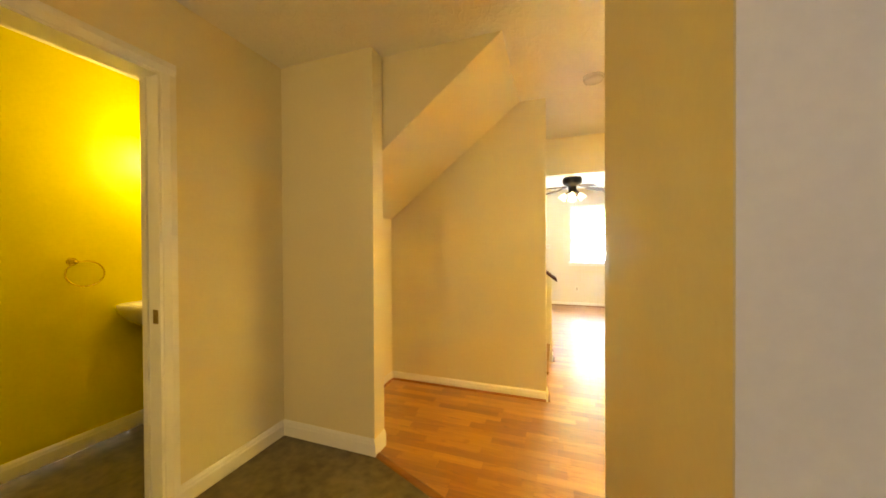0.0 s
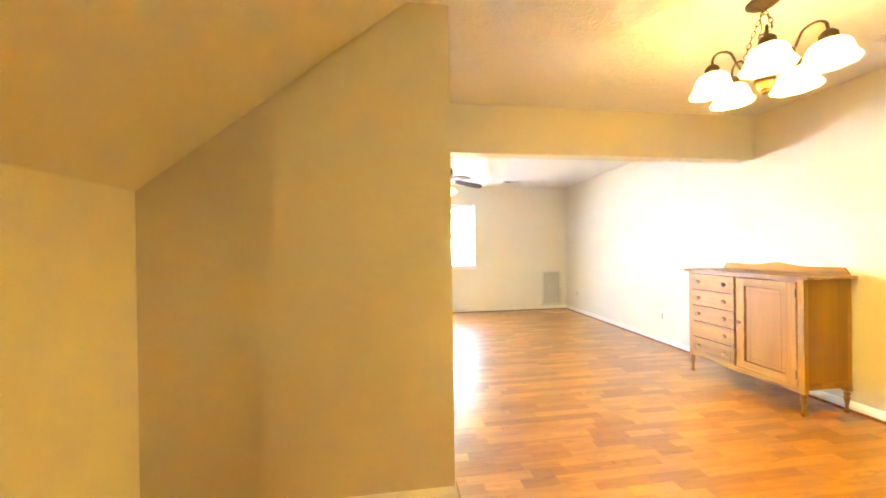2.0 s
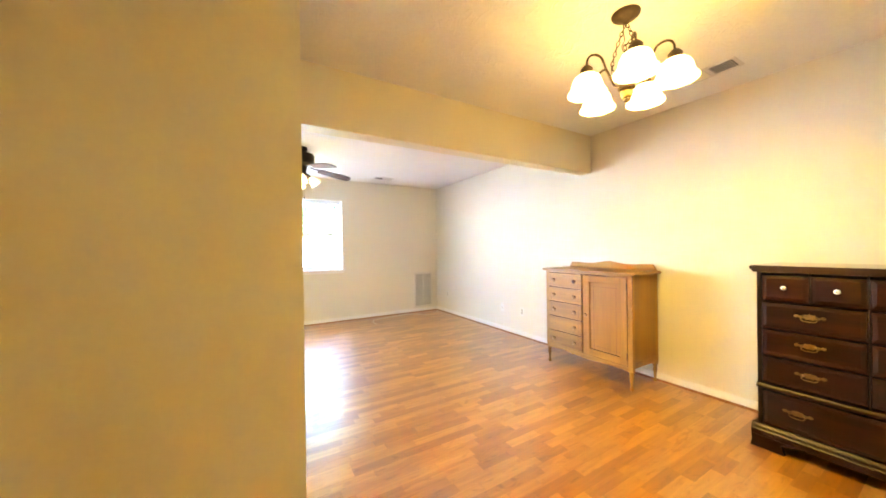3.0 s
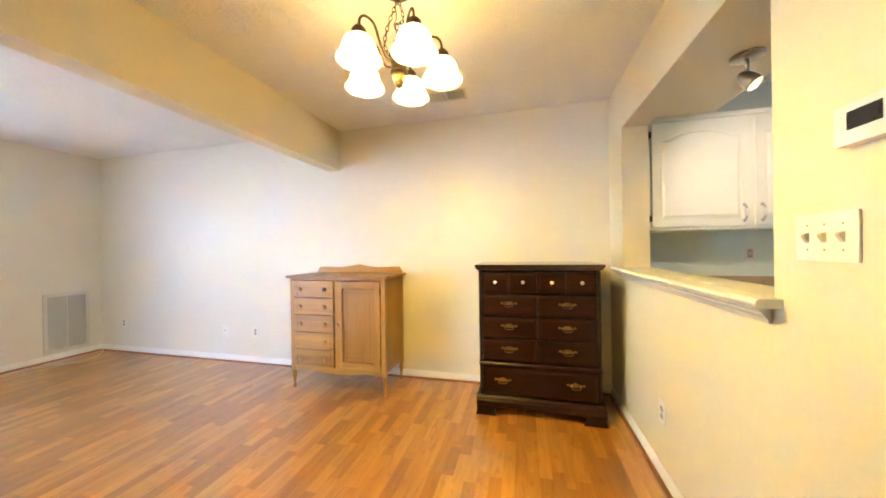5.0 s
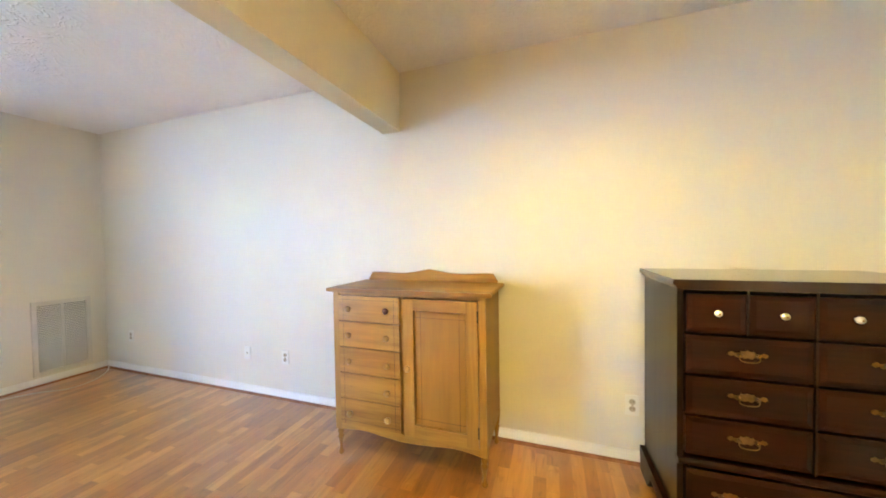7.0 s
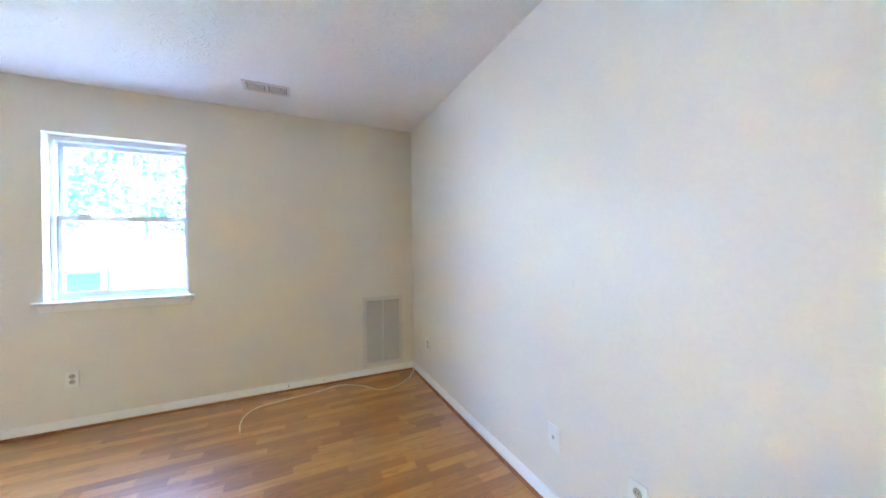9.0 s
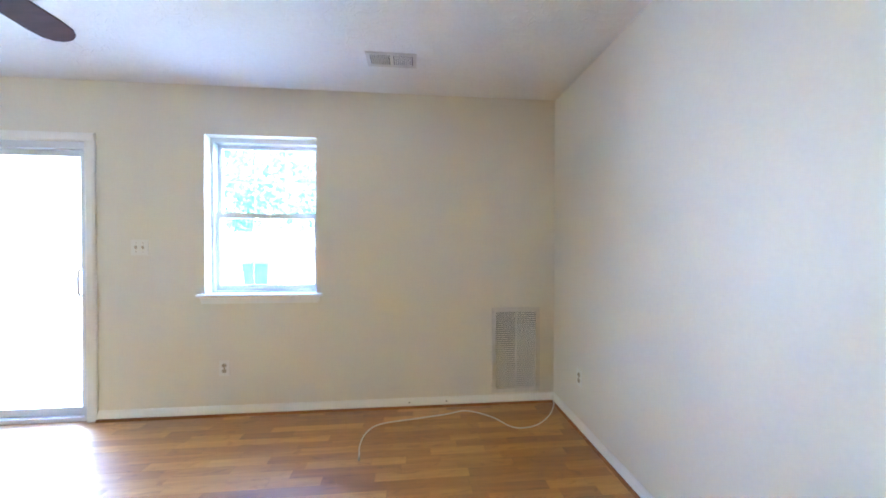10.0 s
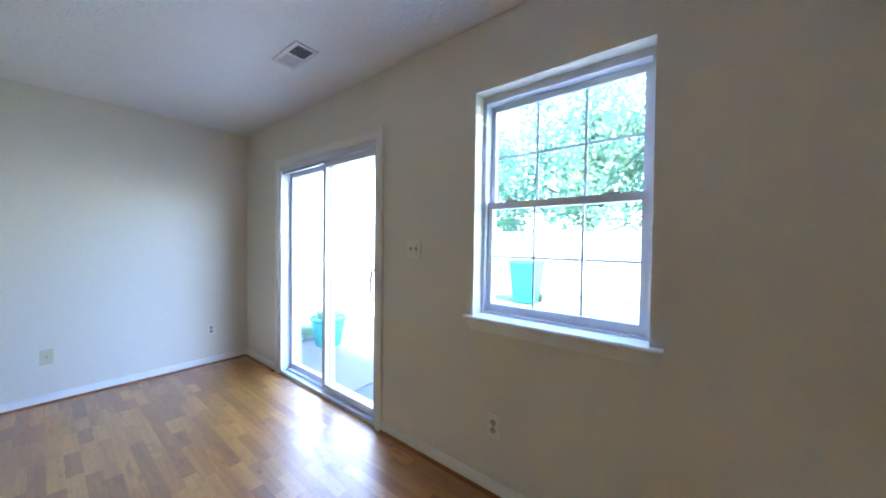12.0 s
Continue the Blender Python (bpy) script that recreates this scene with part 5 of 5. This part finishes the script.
part("nosing", prism(prof, "x", PASS[0] - 0.034, PASS[1] + 0.1), M_LEDGE, ledge, bevel=0.002)
prof = [(0.001, 0.998), (0.010, 0.998), (0.013, 1.004), (0.015, 1.012), (0.025, 1.019), (0.027, 1.024), (0.035, 1.026), (0.035, 1.032), (0.040, 1.036), (0.048, 1.041), (0.048, 1.0476), (0.001, 1.0476)]
bm = prism([(KN + a, b) for a, b in prof], "x", PASS[0] - 0.018, PASS[1] + 0.085)
for v in bm.verts:
    f = (v.co.y - KN) / 0.048
    v.co.x += 0.03 * (1 - f) * (1 if v.co.x < -1 else -1)
part("front_moulding", bm, M_LEDGE, ledge)
settle(ledge)


# ---- kitchen beyond the pass-through ----
def arched_door(parent, y0, y1, z0, z1, x, hinge, handle):
    """A raised cabinet door with a cathedral-arched field; it faces -x."""
    d = part("door", box(x - 0.019, x - 0.001, y0, y1, z0, z1), M_CAB, parent, bevel=0.003)

    def field(e):
        a, b, c = y0 + e, y1 - e, z0 + e
        out = [(a, c), (b, c)]
        for k in range(13):
            u = k / 12
            out.append((b + (a - b) * u, z1 - e - 0.05 + 0.05 * (math.sin(math.pi * min(1, max(0, (u - 0.08) / 0.84))) ** 0.8)))
        return out

    bm = bmesh.new()
    o = [bm.verts.new((x - 0.0192, p, q)) for p, q in field(0.05)]
    m1 = [bm.verts.new((x - 0.009, p, q)) for p, q in field(0.055)]
    i = [bm.verts.new((x - 0.0215, p, q)) for p, q in field(0.075)]
    for r0, r1 in ((o, m1), (m1, i)):
        for k in range(len(o)):
            j = (k + 1) % len(o)
            bm.faces.new((r0[k], r0[j], r1[j], r1[k]))
    bm.faces.new(i)
    for v in bm.verts:
        v.co.x -= 0.005
    part("raised_field", bm, M_CAB, d)
    if handle is not None:
        h = spline([(x - 0.019, handle, z0 + 0.035), (x - 0.04, handle, z0 + 0.045), (x - 0.046, handle, z0 + 0.082), (x - 0.04, handle, z0 + 0.12), (x - 0.019, handle, z0 + 0.13)], 4)
        hd_ = part("handle", tube(h, 0.0055, 8), M_NICKEL, d, "nickel bow handle with a white grip", smooth=True)
        part("grip", tube([(x - 0.0455, handle, z0 + 0.056), (x - 0.047, handle, z0 + 0.066), (x - 0.0475, handle, z0 + 0.082), (x - 0.047, handle, z0 + 0.098), (x - 0.0455, handle, z0 + 0.108)], [0.007, 0.010, 0.0105, 0.010, 0.007], 12), M_CERAMIC, hd_, "white ceramic grip", smooth=True)
        for zz in (z0 + 0.03, z0 + 0.135):
            part("end_plate", moved(lathe([(0, 0), (0.011, 0), (0.009, 0.004), (0, 0.005)], 12), pose(x - 0.0192, handle, zz, 0, -90, 0)), M_NICKEL, hd_, smooth=True)
    for zz in (z0 + 0.06, z1 - 0.06):
        part("hinge", box(x - 0.021, x - 0.0005, hinge - 0.006, hinge + 0.006, zz - 0.022, zz + 0.022), M_BRONZE, d, "dark metal hinge")


cab = thing("wall_cabinet", "cream-painted wall cabinet with two arched doors", "cabinet", (0, -6.75, 1.335))
part("body", box(-0.312, -0.0005, -7.345, -6.13, 1.335, 2.10), M_CAB, cab)
part("cornice", prism([(-0.0005, 2.1005), (-0.33, 2.1005), (-0.335, 2.11), (-0.34, 2.125), (-0.34, 2.13), (-0.0005, 2.13)], "y", -7.345, -6.13), M_CAB, cab)
arched_door(cab, -6.735, -6.155, 1.36, 2.078, -0.312, -6.148, -6.70)
arched_door(cab, -7.33, -6.765, 1.36, 2.078, -0.312, -7.335, -6.80)
settle(cab)
cab2 = thing("wall_cabinet", "small cream-painted cabinet above the microwave", "cabinet", (0, -7.73, 1.78))
part("body", box(-0.312, -0.0005, -8.11, -7.347, 1.78, 2.10), M_CAB, cab2)
arched_door(cab2, -7.72, -7.37, 1.795, 2.078, -0.312, -7.365, None)
arched_door(cab2, -8.10, -7.74, 1.795, 2.078, -0.312, -8.105, None)
settle(cab2)
mw = thing("microwave", "white over-range microwave under the cabinet", "microwave", (0, -7.73, 1.36))
part("body", box(-0.38, -0.001, -8.108, -7.349, 1.36, 1.778), M_APPL, mw, bevel=0.006)
part("door", box(-0.40, -0.3805, -7.90, -7.36, 1.372, 1.77), M_APPL, mw, bevel=0.006)
part("window", box(-0.4025, -0.4005, -7.84, -7.42, 1.44, 1.70), M_DARKGLASS, mw)
settle(mw)
hood = tagged(link("under_cabinet_light", box(-0.28, -0.18, -7.30, -7.10, 1.315, 1.3345), M_NICKEL, bevel=0.004), "slim grey lamp under the wall cabinet", "lamp")
base = thing("base_cabinet", "cream-painted kitchen base cabinet", "cabinet", (0, -6.74, 0))
part("body", box(-0.58, -0.0005, -7.345, -6.13, 0.09, 0.87), M_CAB, base)
part("plinth", box(-0.52, -0.0005, -7.345, -6.13, 0, 0.0895), M_CAB, base)
settle(base)
tagged(link("worktop", box(-0.63, -0.0005, -7.346, -6.129, 0.8705, 0.91), M_COUNTER, bevel=0.004), "tan laminate worktop on the base cabinet", "worktop")
tagged(link("backsplash", box(-0.02, -0.0005, -7.346, -6.129, 0.9105, 0.99), M_COUNTER, bevel=0.003), "tan laminate backsplash strip", "backsplash")
rg = thing("cooker", "white enamel cooker with control knobs on its back panel", "cooker", (0, -7.73, 0))
part("body", box(-0.66, -0.005, -8.108, -7.349, 0.02, 0.9), M_APPL, rg, bevel=0.006)
part("hob", box(-0.66, -0.005, -8.108, -7.349, 0.9005, 0.915), M_APPL, rg, bevel=0.004)
pn = part("control_panel", prism([(-0.10, 0.9155), (-0.005, 0.9155), (-0.005, 1.12), (-0.055, 1.12)], "y", -8.108, -7.349), M_APPL, rg, bevel=0.008)
for y in (-7.405, -7.475, -7.95, -8.03):
    part("knob", moved(lathe([(0, 0), (0.022, 0), (0.02, 0.018), (0, 0.02)], 18), pose(-0.0755, y, 1.04, 0, -78, 0)), M_APPL, pn, smooth=True)
part("display", moved(box(-0.001, 0.002, -7.80, -7.64, -0.025, 0.025), pose(-0.078, 0, 1.04, 0, 12, 0)), M_DARKGLASS, pn)
settle(rg)

sp = thing("ceiling_spotlight", "brushed nickel swivel spotlight with a lit bulb", "spotlight", (-1.06, -6.31, 2.13))
part("plate", lathe([(0, 0), (0.066, 0), (0.066, -0.008), (0.055, -0.016), (0, -0.018)], 32), M_NICKEL, sp, smooth=True)
part("stem", rod((0, 0, -0.018), (0.0, 0, -0.075), 0.008), M_NICKEL, sp, smooth=True)
aim = (Vector((-0.42, -0.42, -0.75))).normalized().to_track_quat("-Z", "Y").to_matrix().to_4x4()
hd = lathe([(0, 0.05), (0.016, 0.047), (0.027, 0.034), (0.034, 0.01), (0.037, -0.022), (0.038, -0.045), (0.036, -0.045), (0.034, -0.022), (0.03, 0.008), (0, 0.01)], 28)
part("head", moved(hd, Matrix.Translation((0.01, -0.01, -0.11)) @ aim), M_NICKEL, sp, smooth=True)
part("bulb", moved(lathe([(0, 0.005), (0.022, 0.0), (0.031, -0.024), (0.03, -0.036), (0, -0.041)], 24), Matrix.Translation((0.01, -0.01, -0.11)) @ aim), M_SHADE, sp, "lit reflector bulb", smooth=True)

# ---- bathroom ----
ring = thing("towel_ring", "brass towel ring on the bathroom wall", "towel ring", (-5.76, -6.12, 1.17))
part("rosette", moved(lathe([(0, 0), (0.025, 0), (0.025, 0.006), (0.016, 0.012), (0.010, 0.03), (0.013, 0.045), (0, 0.05)], 20), pose(0.0005, 0, 0, 0, 90, 0)), M_BRASSLIGHT, ring, smooth=True)
part("ring", tube([(0.04, 0.045 + 0.088 * math.sin(a), -0.075 - 0.078 * math.cos(a)) for a in [2 * math.pi * i / 36 for i in range(37)]], 0.0046, 8), M_BRASSLIGHT, ring, smooth=True)
sink = thing("pedestal_sink", "white ceramic pedestal sink against the bathroom wall", "sink", (-5.76, -5.65, 0))
bm = bmesh.new()
N = 28


def basin_ring(scale, z, dx=0.0):
    r = []
    for i in range(N):
        a = 2 * math.pi * i / N
        c, s = math.cos(a), math.sin(a)
        r.append(bm.verts.new((0.24 + dx + 0.235 * scale * math.copysign(abs(c) ** 0.3, c), 0.30 * scale * math.copysign(abs(s) ** 0.3, s), z)))
    return r


rings = [basin_ring(0.55, 0.70), basin_ring(0.85, 0.77), basin_ring(0.97, 0.82), basin_ring(1.0, 0.85), basin_ring(1.0, 0.872), basin_ring(0.96, 0.88), basin_ring(0.8, 0.872, 0.02), basin_ring(0.7, 0.83, 0.02), basin_ring(0.5, 0.76, 0.02)]
for r0, r1 in zip(rings, rings[1:]):
    for i in range(N):
        bm.faces.new((r0[i], r0[(i + 1) % N], r1[(i + 1) % N], r1[i]))
bm.faces.new(rings[0][::-1])
bm.faces.new(rings[-1])
part("basin", bm, M_CERAMIC, sink, smooth=True)
part("pedestal", lathe([(0, 0), (0.125, 0), (0.13, 0.02), (0.11, 0.06), (0.085, 0.2), (0.08, 0.45), (0.10, 0.62), (0.13, 0.72), (0, 0.72)], 28, centre=(0.24, 0)), M_CERAMIC, sink, smooth=True)
part("tap", tube(spline([(0.06, 0, 0.875), (0.06, 0, 0.95), (0.10, 0, 0.99), (0.16, 0, 0.97), (0.17, 0, 0.95)], 4), 0.011), M_NICKEL, sink, smooth=True)
bl = thing("vanity_light", "lit wall lamp with a frosted globe above the sink", "wall lamp", (-5.76, -5.65, 2.0))
part("base", box(0.001, 0.03, -0.06, 0.06, -0.06, 0.06), M_BRASS, bl, bevel=0.006)
part("globe", moved(lathe([(0, 0.07), (0.04, 0.06), (0.068, 0.02), (0.068, -0.02), (0.04, -0.06), (0, -0.07)], 24), pose(0.11, 0, 0)), M_SHADE, bl, "lit frosted globe", smooth=True)

# small cable clips on the baseboard under the window
for x in (-0.88, -1.17):
    tagged(link("cable_clip", box(x - 0.004, x + 0.004, -0.019, -0.0142, 0.04, 0.047), M_BRONZE, bevel=0.0015), "tiny dark cable clip on the baseboard", "cable clip", "cable clips")
